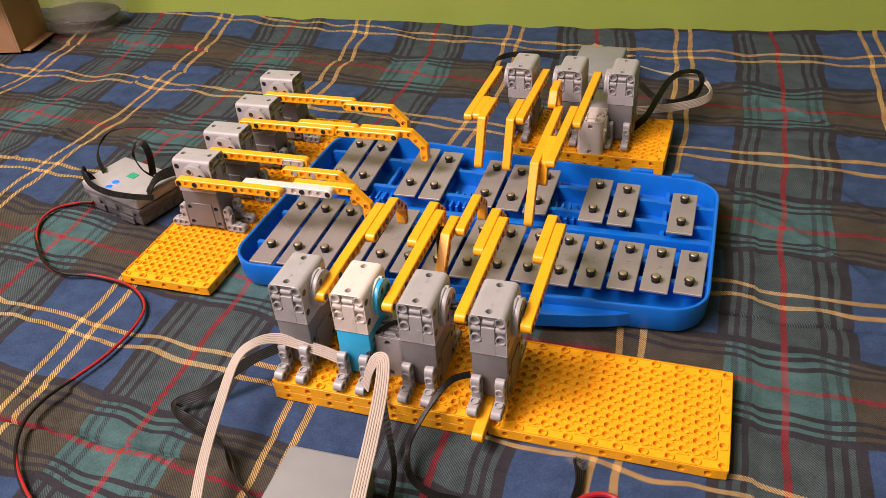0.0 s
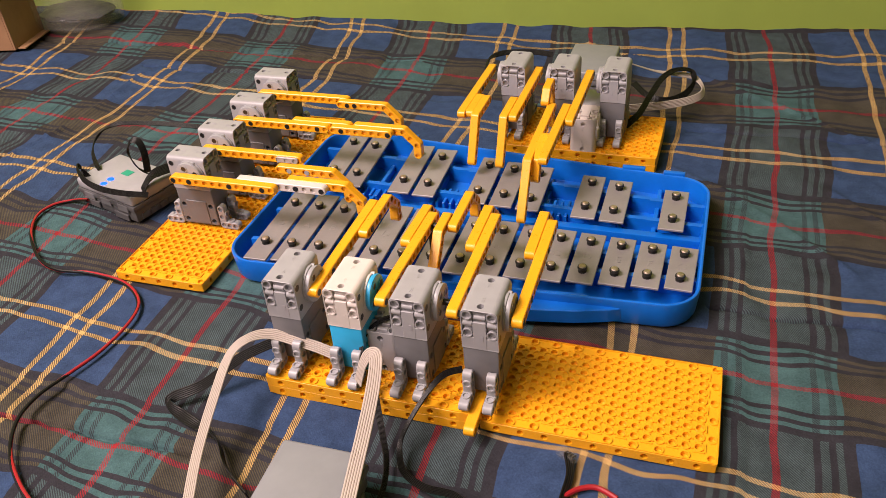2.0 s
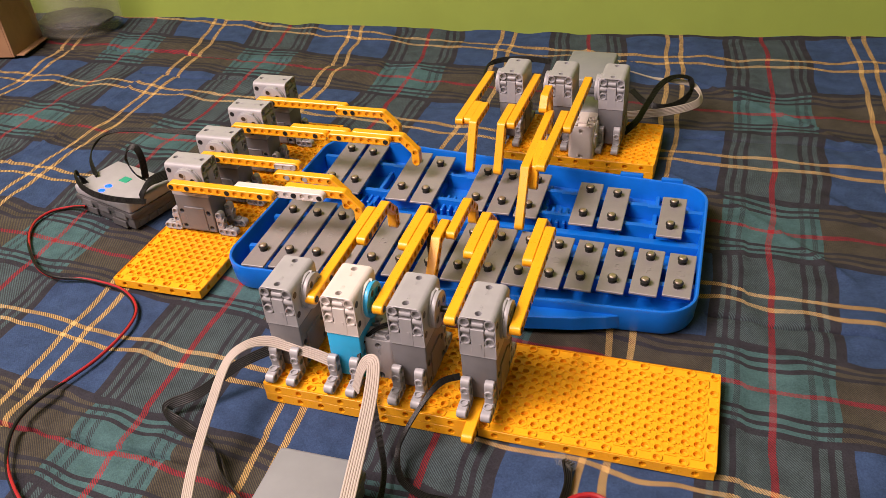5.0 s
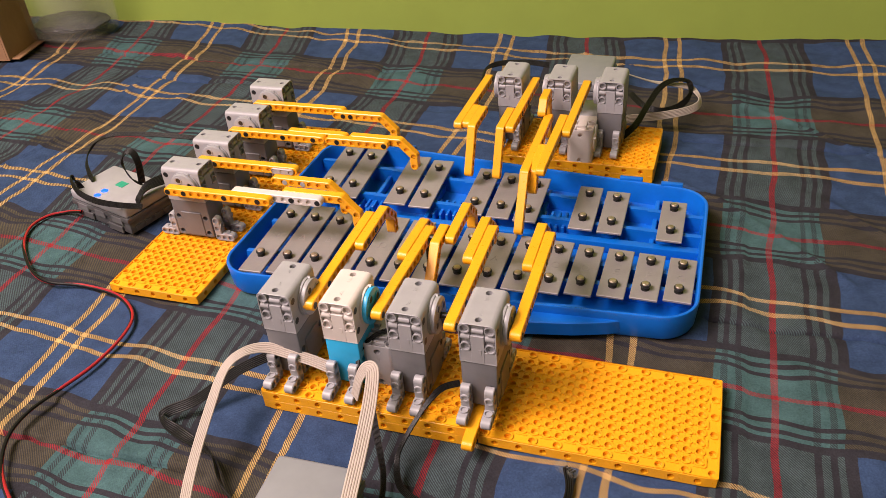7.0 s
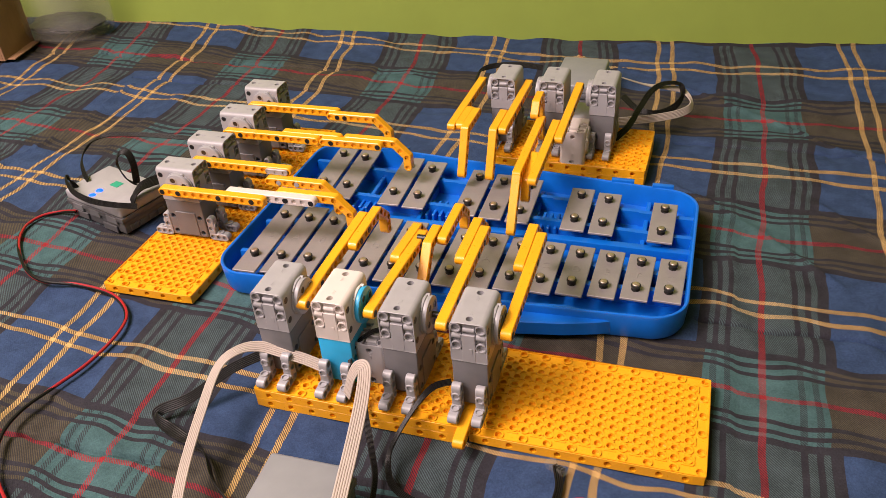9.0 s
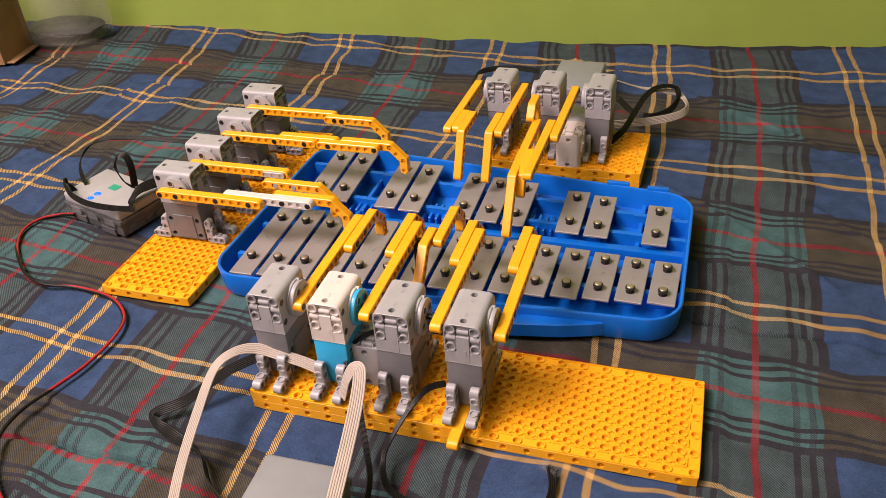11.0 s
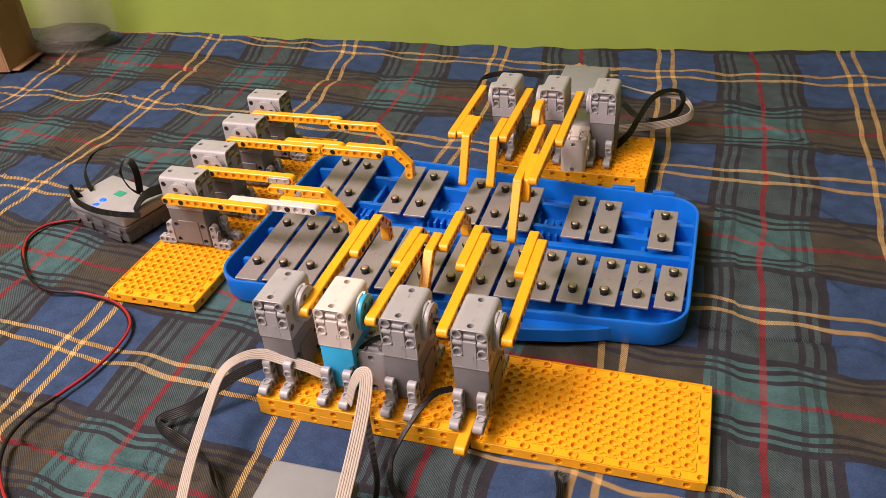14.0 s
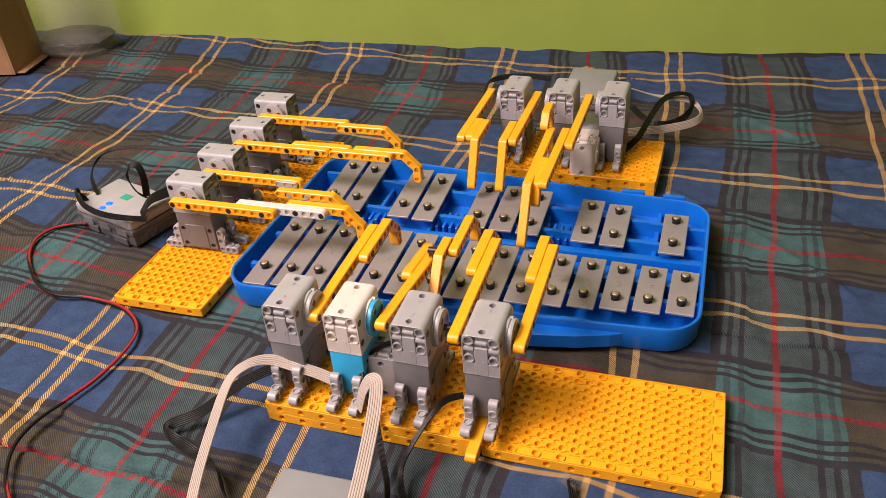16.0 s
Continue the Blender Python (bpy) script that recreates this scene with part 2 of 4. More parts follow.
def holed(bm, c, u, v, w, h, r, depth, seg=12, round_end=0, lip=0.0):
    """A face w by h round c, spanned by u and v, with a blind round hole. round_end 1 or -1 rounds it off towards +u or -u;
    lip: the rim's width round the hole, outside of which the face lies 0.12 lower."""
    c, u, v = Vector(c), Vector(u), Vector(v)
    n = u.cross(v).normalized()
    rings = [[], [], []]
    rows = []
    for k in range(seg):
        a = 2 * math.pi * (k + 0.5) / seg if seg % 8 else 2 * math.pi * k / seg
        ca, sa = math.cos(a), math.sin(a)
        if round_end and ca * round_end > 0:
            px, py = ca * w / 2, sa * h / 2
        else:
            s = min(w / 2 / max(abs(ca), 1e-6), h / 2 / max(abs(sa), 1e-6))
            px, py = ca * s, sa * s
        rows.append((px, py, ca, sa))
    for sx, sy in ((1, 1), (-1, 1), (-1, -1), (1, -1)):  # the nearest spoke goes to each square corner
        if not (round_end and sx * round_end > 0):
            k = max(range(seg), key=lambda i: rows[i][0] / w * sx + rows[i][1] / h * sy)
            rows[k] = (sx * w / 2, sy * h / 2, rows[k][2], rows[k][3])
    def pt(x, y, z):
        return bm.verts.new(c + u * x + v * y + n * z)
    loops = []
    if lip:
        loops.append([pt(px, py, -0.12) for px, py, _, _ in rows])
        loops.append([pt(ca * (r + lip), sa * (r + lip), -0.12) for _, _, ca, sa in rows])
        loops.append([pt(ca * (r + lip), sa * (r + lip), 0) for _, _, ca, sa in rows])
    else:
        loops.append([pt(px, py, 0) for px, py, _, _ in rows])
    loops.append([pt(ca * r, sa * r, 0) for _, _, ca, sa in rows])
    loops.append([pt(ca * r, sa * r, -depth) for _, _, ca, sa in rows])
    for p, q in zip(loops, loops[1:]):
        for k in range(seg):
            bm.faces.new((p[k], p[(k + 1) % seg], q[(k + 1) % seg], q[k]))
    bm.faces.new(loops[-1])


def add_beam(bm, p0, p1, n, width=0.96, height=0.98, holes=True):
    """A beam of n holes from p0 to p1 (the first and the last hole) in the plane of y and z, as wide as width along x."""
    p0, p1 = Vector(p0), Vector(p1)
    d = (p1 - p0).normalized()
    side = Vector((1, 0, 0))
    up = side.cross(d)
    length = (p1 - p0).length
    r = height / 2
    hw = width / 2
    ch = 0.07
    prof = []
    k = 8
    for i in range(k + 1):
        a = math.pi / 2 + math.pi * i / k
        prof.append((math.cos(a), math.sin(a), 0.0))
    prof += [(0.0, -1.0, 0.04), (0.0, -1.0, length - 0.04)]  # holding edges keep the long faces flat
    for i in range(k + 1):
        a = -math.pi / 2 + math.pi * i / k
        prof.append((math.cos(a), math.sin(a), length))
    prof += [(0.0, 1.0, length - 0.04), (0.0, 1.0, 0.04)]
    def ring(x, rad):
        return [bm.verts.new(p0 + d * (l + c * rad) + up * (s * rad) + side * x) for c, s, l in prof]
    rings = [ring(-hw, r - ch), ring(-hw + ch, r), ring(hw - ch, r), ring(hw, r - ch)]
    for a, b in zip(rings, rings[1:]):
        for i in range(len(a)):
            bm.faces.new((a[i], a[(i + 1) % len(a)], b[(i + 1) % len(b)], b[i]))
    if not holes:
        bm.faces.new(rings[0])
        bm.faces.new(rings[3])
        return
    pitch = length / max(1, n - 1)
    for sx in (-1, 1):
        for i in range(n):
            c = p0 + d * (pitch * i) + side * (sx * hw)
            end = 0 if 0 < i < n - 1 else (1 if i else -1)
            uu = d if sx > 0 else -d
            e = end if sx > 0 else -end
            holed(bm, c, uu, up, pitch if end == 0 else 2 * (r - ch), 2 * (r - ch), 0.30, 0.22, 16, e)
            if end:  # the gap between the round end's cell and the next one
                g = pitch / 2 - (r - ch)
                if g < 0.5:
                    s = -1 if i else 1
                    a = c + d * (s * (r - ch))
                    b = c + d * (s * pitch / 2)
                    q = [a + up * (r - ch), b + up * (r - ch), b - up * (r - ch), a - up * (r - ch)]
                    bm.faces.new([bm.verts.new(x) for x in q])


def beam(name, pts, n, parent, material=YELLOW, x=0.0, label=""):
    """A straight or bent beam as one mesh: pts are the holes at its ends and bends, n the holes on each leg."""
    bm = bmesh.new()
    for i, (a, b) in enumerate(zip(pts, pts[1:])):
        w = 0.96 - 0.03 * (i % 2)
        add_beam(bm, (x, *a), (x, *b), n[i], w, 0.98 - 0.02 * (i % 2))
    return part(name, bm, material, parent, label)


# ---- the setting ----
SEAMS = ((20.6, 17.5, 90), (-8.3, -120, -21), (57.2, 13, 90), (65.0, -78, -44), (74.0, -140, -30))
FOLDS = (((-5, 85.6), (7.5, 79.1), (17.7, 72.3), (25.2, 66.0), (36, 56.3), (50, 45)), ((11.8, 46.1), (18.5, 41.8), (24.5, 36.5), (31, 29)), ((30, 44.4), (34.2, 40.2), (44, 31)),
         ((-78.5, 31.4), (-76.2, 45.5), (-75.9, 60.2), (-73.7, 65.2)))


def off_line(x, y, a, b):
    """Distance of a point from the stretch between a and b, and how far along it lies."""
    dx, dy = b[0] - a[0], b[1] - a[1]
    k = max(0.0, min(1.0, ((x - a[0]) * dx + (y - a[1]) * dy) / (dx * dx + dy * dy)))
    return math.hypot(x - a[0] - k * dx, y - a[1] - k * dy)


def cloth_height(x, y):
    """Height of the quilt, in modules: soft swells, puckered seams, pressed folds, a little puffed up along the wall."""
    h = noise.noise(Vector((x * 0.055, y * 0.055, 3.1))) * 0.6 + noise.noise(Vector((x * 0.16, y * 0.2, 7.7))) * 0.42 + noise.noise(Vector((x * 0.3 + y * 0.12, y * 0.22, 2.2))) * 0.22
    calm = 1.0 if (x > 21 or y > 60 or x < -66 or y < -4) else 0.5
    h = min(0.08, (h - 0.32) * calm)
    for sy, lo, hi in SEAMS:
        if lo < x < hi and abs(y - sy) < 6:
            wave = noise.noise(Vector((x * 0.55, sy, 0)))
            d = y - sy - 0.55 * noise.noise(Vector((x * 0.17, sy, 0)))
            h -= (0.85 + 0.8 * wave) * math.exp(-abs(d) / 0.15) + 0.12 * math.exp(-(d / 0.9) ** 2)
            h += 0.30 * noise.noise(Vector((x * 0.6, sy + 0.15 * d, 5))) * math.exp(-(d / 2.4) ** 2)
    if x > -6 and y > 28 or x < -70 and 30 < y < 67:
        for line in FOLDS:
            d = min(off_line(x, y, a, b) for a, b in zip(line, line[1:]))
            if d < 2.5:
                h += 0.55 * math.exp(-d / 0.26)
    far = max(0.0, (y - 74) / 20)
    return h + far * far * (0.9 - 1.5 * math.exp(-((x + 22) / 42) ** 2) + 0.4 * noise.noise(Vector((x * 0.12, 0, 1.0))))


def quilt():
    nx, x0, x1 = 520, -150.0, 85.0
    levels = {round(-60 + 0.42 * k, 2) for k in range(376)}
    for sy, _, _ in SEAMS:  # closer rows along the seams
        levels |= {round(sy - 0.84 + 0.12 * k, 2) for k in range(15)}
    levels = sorted(levels)
    ny = len(levels) - 1
    verts = []
    for y in levels:
        for i in range(nx + 1):
            x = x0 + (x1 - x0) * i / nx
            verts.append((x * S, y * S, cloth_height(x, y) * S))
    w = nx + 1
    faces = [(j * w + i, j * w + i + 1, (j + 1) * w + i + 1, (j + 1) * w + i) for j in range(ny) for i in range(nx)]
    me = bpy.data.meshes.new("mesh")
    me.from_pydata(verts, [], faces)
    for p in me.polygons:
        p.use_smooth = True
    me.materials.append(TARTAN)
    return tagged(new("ground", me), "blue and green tartan bed quilt with yellow and red lines", "quilt", kind="structure")


def slab(name, x0, y0, z0, x1, y1, z1, mat, label, category, place=None):
    bm = bmesh.new()
    add_box(bm, x0, y0, z0, x1, y1, z1)
    return solid(name, bm, mat, place or M(0, 0, 0), label, category, kind="structure")


quilt()
slab("wall_north", -370, 0, -60, 260, 14, 240, WALL, "unseen lime green wall added to close the room and bounce light behind the bed", "wall", M(40, 95.3, 0, 0, 0, 2.3))
# the other walls and the ceiling are unseen, added for bounced light
slab("wall_south", -310, -330, -60, 260, -316, 240, CEIL, "unseen cream wall added to close the room and bounce light", "wall")
slab("wall_west", -324, -330, -60, -310, 110, 240, WALL, "unseen lime green wall added to close the room and bounce light", "wall")
slab("wall_east", 260, -330, -60, 274, 110, 240, WALL, "unseen lime green wall added to close the room and bounce light", "wall")
slab("ceiling", -324, -330, 240, 274, 110, 250, CEIL, "unseen white ceiling added to close the room and bounce light", "ceiling")
slab("floor", -324, -330, -70, 274, 110, -60, CARD, "plain brown floor under the bed", "floor")
slab("bed_base", -149, -59, -50, 84, 85.5, -2.6, PAPER, "pale mattress under the quilt", "mattress")


def lathe_rings(bm, rings):
    vs = [[bm.verts.new(p) for p in ring] for ring in rings]
    for a, b in zip(vs, vs[1:]):
        for i in range(len(a)):
            bm.faces.new((a[i], a[(i + 1) % len(a)], b[(i + 1) % len(b)], b[i]))
    return vs


# ---- base plates ----
def plate_mesh():
    """A base plate of 11 by 19 modules: raised round sockets and pockets inside a narrow rim, holes along the sides."""
    bm = bmesh.new()
    W, D = 19, 11
    for i in range(W):
        for j in range(D):
            edge = i in (0, W - 1) or j in (0, D - 1)
            c = (i + 0.5, j + 0.5, 1.0)
            corner = i in (0, W - 1) and j in (0, D - 1)
            if not edge or corner or (i % 2 == 0 and j in (0, D - 1)) or (j % 2 == 0 and i in (0, W - 1)):
                holed(bm, c, (1, 0, 0), (0, 1, 0), 1, 1, 0.31, 0.34, 12, lip=0.13)
            else:
                x, y = i, j
                bm.faces.new([bm.verts.new(p) for p in ((x, y, 0.88), (x + 1, y, 0.88), (x + 1, y + 1, 0.88), (x, y + 1, 0.88))])
                # a low bar on the inner side of each pocket
                if j in (0, D - 1):
                    y = 0.94 if j == 0 else D - 1.06
                    add_box(bm, x + 0.05, y, 0.76, x + 0.95, y + 0.12, 0.99)
                else:
                    x = 0.94 if i == 0 else W - 1.06
                    add_box(bm, x, j + 0.05, 0.76, x + 0.12, j + 0.95, 0.99)
    # the narrow rim all round
    add_box(bm, 0, 0, 0.7, W, 0.15, 1.0)
    add_box(bm, 0, D - 0.15, 0.7, W, D, 1.0)
    add_box(bm, 0, 0.15, 0.7, 0.15, D - 0.15, 1.0)
    add_box(bm, W - 0.15, 0.15, 0.7, W, D - 0.15, 1.0)
    for cx, cy in ((0, 0), (W - 0.5, 0), (0, D - 0.5), (W - 0.5, D - 0.5)):
        add_box(bm, cx + 0.02, cy + 0.02, 0.7, cx + 0.48, cy + 0.48, 0.985)
    # ribs that tie the sockets together
    for i in range(1, W - 1):
        for j in range(1, D - 1):
            if i < W - 2:
                add_box(bm, i + 0.93, j + 0.24, 0.76, i + 1.07, j + 0.76, 0.985)
            if j < D - 2:
                add_box(bm, i + 0.24, j + 0.93, 0.76, i + 0.76, j + 1.07, 0.985)
    # sides with holes at every second module, rounded upper edge as a small proud chamfer
    for k in range(W):
        for y, u in ((-0.04, 1), (D + 0.04, -1)):
            c = (k + 0.5, y, 0.48)
            if k % 2:
                holed(bm, c, (u, 0, 0), (0, 0, 1), 1, 0.96, 0.29, 0.5, 12)
            else:
                q = ((k, y, 0), (k + 1, y, 0), (k + 1, y, 0.96), (k, y, 0.96))
                bm.faces.new([bm.verts.new(p) for p in q])
            q = ((k, y, 0.96), (k + 1, y, 0.96), (k + 1, 0 if y < 0 else D, 1), (k, 0 if y < 0 else D, 1))
            bm.faces.new([bm.verts.new(p) for p in q])
    for k in range(D):
        for x, u in ((-0.04, -1), (W + 0.04, 1)):
            c = (x, k + 0.5, 0.48)
            if k % 2:
                holed(bm, c, (0, u, 0), (0, 0, 1), 1, 0.96, 0.29, 0.5, 12)
            else:
                q = ((x, k, 0), (x, k + 1, 0), (x, k + 1, 0.96), (x, k, 0.96))
                bm.faces.new([bm.verts.new(p) for p in q])
            q = ((x, k, 0.96), (x, k + 1, 0.96), (0 if x < 0 else W, k + 1, 1), (0 if x < 0 else W, k, 1))
            bm.faces.new([bm.verts.new(p) for p in q])
    bm.faces.new([bm.verts.new(p) for p in ((0, 0, 0), (0, D, 0), (W, D, 0), (W, 0, 0))])
    bmesh.ops.remove_doubles(bm, verts=bm.verts, dist=0.002)
    # round the four corners off
    for v in bm.verts:
        for cx, cy, sx, sy in ((0.35, 0.35, -1, -1), (W - 0.35, 0.35, 1, -1), (0.35, D - 0.35, -1, 1), (W - 0.35, D - 0.35, 1, 1)):
            dx, dy = (v.co.x - cx) * sx, (v.co.y - cy) * sy
            if dx > 0 and dy > 0 and math.hypot(dx, dy) > 0.39:
                f = 0.39 / math.hypot(dx, dy)
                v.co.x, v.co.y = cx + dx * sx * f, cy + dy * sy * f
    me = finish(bm, True, 30)
    me.materials.append(YELLOW)
    return me


PLATE = plate_mesh()


def base_plate(m, label):
    ob = new("base_plate", PLATE)
    ob.matrix_basis = m
    return tagged(ob, label, "base plate", "base plates")


on_quilt = "yellow plastic base plate with round holes on the quilt"
on_plate = "yellow plastic base plate stacked on another base plate"
base_plate(M(0, 0, 0), on_quilt)
base_plate(M(-19.6, -0.4, 0), on_quilt)
base_plate(M(-19.6, -0.4, 1.004), on_plate)
base_plate(M(-33.3, 11.2, 0, 0, 0, 90), "yellow plastic base plate with round holes beside a blue case")
base_plate(M(-33.3, 31.0, 0, 0, 0, 90), on_quilt)
base_plate(M(-8.9, 44.6, 0.2, 0, 0, -1.2), on_quilt)
base_plate(M(-8.9, 44.6, 1.204, 0, 0, -1.2), on_plate)


# ---- motors with striker arms ----
def face_tiles(bm, n, tiles, a, b):
    """Swaps the flat face that looks along n for tiles (centre, width, height, hole radius) on the axes a and b."""
    n = Vector(n)
    f = max((f for f in bm.faces if f.normal.dot(n) > 0.99), key=lambda f: f.calc_area())
    d = f.calc_center_median().dot(n)
    bm.faces.remove(f)
    a, b = Vector(a), Vector(b)
    for u, v, w, h, r in tiles:
        c = a * u + b * v + n * d
        if r:
            holed(bm, c, a, b, w, h, r, 0.5, 16)
        else:
            q = [c - a * w / 2 - b * h / 2, c + a * w / 2 - b * h / 2, c + a * w / 2 + b * h / 2, c - a * w / 2 + b * h / 2]
            bm.faces.new([bm.verts.new(p) for p in q])


def strip_tiles(us, vs, holes, r):
    """Tiles over a grid of cuts us by vs; holes are the cells that have a hole."""
    out = []
    for i in range(len(us) - 1):
        for j in range(len(vs) - 1):
            out.append(((us[i] + us[i + 1]) / 2, (vs[j] + vs[j + 1]) / 2, us[i + 1] - us[i], vs[j + 1] - vs[j], r if (i, j) in holes else 0))
    return out


def housing_profile(inset):
    """Outline of the upper housing seen from its end: square below, well rounded on top."""
    w, lo, hi, r = 1.55 - inset, 5.1 + inset, 9.15 - inset, 0.52 - inset
    out = [(-w, lo), (w, lo)]
    for sx, a0 in ((1, 0.0), (-1, math.pi / 2)):
        for k in range(7):
            a = a0 + math.pi / 12 * k
            out.append((sx * (w - r) + r * math.cos(a), hi - r + r * math.sin(a)))
    return out


def upper_mesh():
    bm = bmesh.new()
    ends = ((0.10, -2.02), (0.10, -2.33), (0.03, -2.35), (0.0, -2.31), (0.0, 2.31), (0.03, 2.35), (0.10, 2.33), (0.10, 2.02))
    vs = lathe_rings(bm, [[(x, y, z) for x, z in housing_profile(i)] for i, y in ends])
    bm.faces.new(vs[0])
    bm.faces.new(vs[-1])
    bmesh.ops.recalc_face_normals(bm, faces=bm.faces)
    bm.normal_update()
    face_tiles(bm, (0, 0, 1), strip_tiles((-1.03, -0.45, 0.45, 1.03), (-2.31, -2.02, -1.38, 1.38, 2.02, 2.31), {(1, 1), (1, 3)}, 0.29), (1, 0, 0), (0, 1, 0))
    # in each end: four corner tubes, struts between them, a panel with a mark, a plain apron below
    for s in (-1, 1):
        for x in (-1.02, 1.02):
            for z in (8.60, 6.75):
                ring = [[], [], [], []]
                for k in range(18):
                    an = 2 * math.pi * k / 18
                    for i, (r, d) in enumerate(((0.45, 2.02), (0.45, 2.36), (0.36, 2.36), (0.33, 2.025))):
                        ring[i].append((x + r * math.cos(an), s * d, z + r * math.sin(an)))
                lathe_rings(bm, ring)
            add_cyl(bm, (x, s * 2.0, 7.68), (1, 0, 0), 0.34, 0.8, 16)
        add_box(bm, -0.55, s * 2.06 - 0.28, 5.15, 0.55, s * 2.06 + 0.28, 7.95, 0.03, 1)
        add_cyl(bm, (0, s * 2.04, 8.34), (1, 0, 0), 0.26, 0.95, 16)
        add_box(bm, -1.47, s * 2.05 - 0.27, 5.15, 1.47, s * 2.05 + 0.27, 6.32, 0.03, 1)
        add_box(bm, 0.06, s * 2.345 - 0.02, 6.05, 0.30, s * 2.345 + 0.02, 6.55)
    for y in (-1.15, 0.70):
        add_box(bm, -0.09, y, 9.13, -0.02, y + 0.5, 9.17)
        add_box(bm, 0.06, y, 9.13, 0.13, y + 0.5, 9.17)
    # the round gearbox cheek behind the output disc
    add_cyl(bm, (1.58, 0.45, 7.15), (1, 0, 0), 1.70, 0.30, 36, bevel=0.05)
    add_cyl(bm, (1.72, 1.1, 8.55), (1, 0, 0), 0.24, 0.3, 14)
    return finish(bm)


def lower_mesh():
    bm = bmesh.new()
    add_box(bm, -1.52, -2.31, 0.35, 1.52, 2.31, 5.1, 0.16, 2)
    bm.normal_update()
    vs = (0.51, 1.4, 2.5, 3.4, 4.94)
    for s in (-1, 1):
        face_tiles(bm, (s, 0, 0), strip_tiles((-2.15, -1.3, 1.3, 2.15), vs, {(0, 0), (2, 0), (0, 2), (2, 2)}, 0.30), (0, s, 0), (0, 0, 1))
    add_box(bm, 1.4, -1.3, 0.6, 1.62, 1.3, 3.6, 0.05, 1)
    add_box(bm, -1.62, -1.3, 0.6, -1.4, 1.3, 3.6, 0.05, 1)
    return finish(bm)


def disc_mesh():
    bm = bmesh.new()
    add_cyl(bm, (1.92, 0.45, 7.15), (1, 0, 0), 1.62, 0.42, 40, bevel=0.07)
    for k in range(5):
        a = math.pi / 2 * k + 0.4
        c = Vector((2.13, 0.45, 7.15)) + (Vector((0, math.cos(a), math.sin(a))) if k < 4 else Vector())
        ring = [[c + Vector((d, r * math.cos(w), r * math.sin(w))) for w in [math.pi * q / 9 for q in range(18)]] for r, d in ((0.43, -0.02), (0.43, 0.06), (0.31, 0.06), (0.31, -0.02))]
        lathe_rings(bm, ring)
    return finish(bm)


def bracket_mesh():
    """A bent connector: a flat foot with an upright that holds the housing, with round ends and holes."""
    bm = bmesh.new()
    add_beam(bm, (0, -4.35, 0.52), (0, -2.85, 0.52), 3, 0.86, 0.92)
    add_beam(bm, (0, -2.85, 0.6), (0, -2.85, 2.65), 3, 0.82, 0.86)
    for c, n, u in (((0, -3.75, 0.98), (0, 0, 1), (0, 1, 0)), ((0, -3.28, 1.95), (0, -1, 0), (0, 0, 1))):
        c, n, u = Vector(c), Vector(n), Vector(u)
        v = n.cross(u)
        lathe_rings(bm, [[c + (u * math.cos(a) + v * math.sin(a)) * r + n * d for a in [2 * math.pi * k / 16 for k in range(16)]] for r, d in ((0.42, -0.05), (0.38, 0.12), (0.27, 0.12), (0.25, -0.06))])
    return finish(bm)


def bore_shade_mesh():
    """A flat black disc that stands in for the shade inside a bore, centred on its own origin."""
    bm = bmesh.new()
    add_cyl(bm, (0, 0, 0), (1, 0, 0), 0.31, 0.10, 14)
    me = finish(bm)
    me.materials.append(BLACK)
    return me


BORE_SHADE = bore_shade_mesh()
UPPER, LOWER, DISC, BRACKET = upper_mesh(), lower_mesh(), disc_mesh(), bracket_mesh()


def coloured(me, mat):
    me = me.copy()
    me.materials.clear()
    me.materials.append(mat)
    return me


SETS = {
    "grey": [coloured(a, b) for a, b in ((UPPER, GREY), (LOWER, DARK), (DISC, GREY))],
    "pale": [coloured(a, b) for a, b in ((UPPER, WHITE), (LOWER, GREY), (DISC, GREY))],
    "white": [coloured(a, b) for a, b in ((UPPER, WHITE), (LOWER, AZURE), (DISC, AZURE))],
}
GREY_BRACKET = coloured(BRACKET, GREY)
PIVOT = (0.0, 0.45, 7.2)


def striker_motor(m, kind, label, group):
    ob = thing("striker_motor", m, label, "motor", group)
    up, low, disc = SETS[kind]
    shell = mesh_part("upper_housing", up, ob)
    mesh_part("lower_housing", low, ob, None, "azure lower housing" if kind == "white" else "dark grey lower housing")
    dial = mesh_part("output_disc", disc, ob)
    # black discs give the bores of dial and shell their dark insides
    for k in range(5):
        a = math.pi / 2 * k + 0.4
        r = 1.0 if k < 4 else 0.0
        mesh_part("bore_shade", BORE_SHADE, dial, M(2.10, 0.45 + r * math.cos(a), 7.15 + r * math.sin(a)))
    for y, z in ((-1.85, 8.3), (-1.85, 6.2), (2.0, 6.2)):
        mesh_part("bore_shade", BORE_SHADE, shell, M(1.51, y, z))
    for s in (-1, 1):
        for turn in (0, 180):
            mesh_part("bracket", GREY_BRACKET, ob, M(s * 1.02, 0, 0, 0, 0, turn))
    return ob


def pin(parent, x, y, z, side, length=0.12, mat=BLACK):
    bm = bmesh.new()
    add_cyl(bm, (x, y, z), (1, 0, 0), 0.30, length, 14)
    return part("pin", bm, mat, parent)


def double_bent(x, y0, y1, parent, drop=2.9, mat=YELLOW):
    """A beam that runs level from y0 to y1, then slopes and ends straight down as the striker's tip."""
    n = int(round(y1 - y0)) + 1
    return beam("bent_beam", [(y0, 0), (y1, 0), (y1 + 1.6, -1.6), (y1 + 1.6, -drop)], [n, 3, max(2, int(round(drop - 1.6)) + 1)], parent, mat, x)


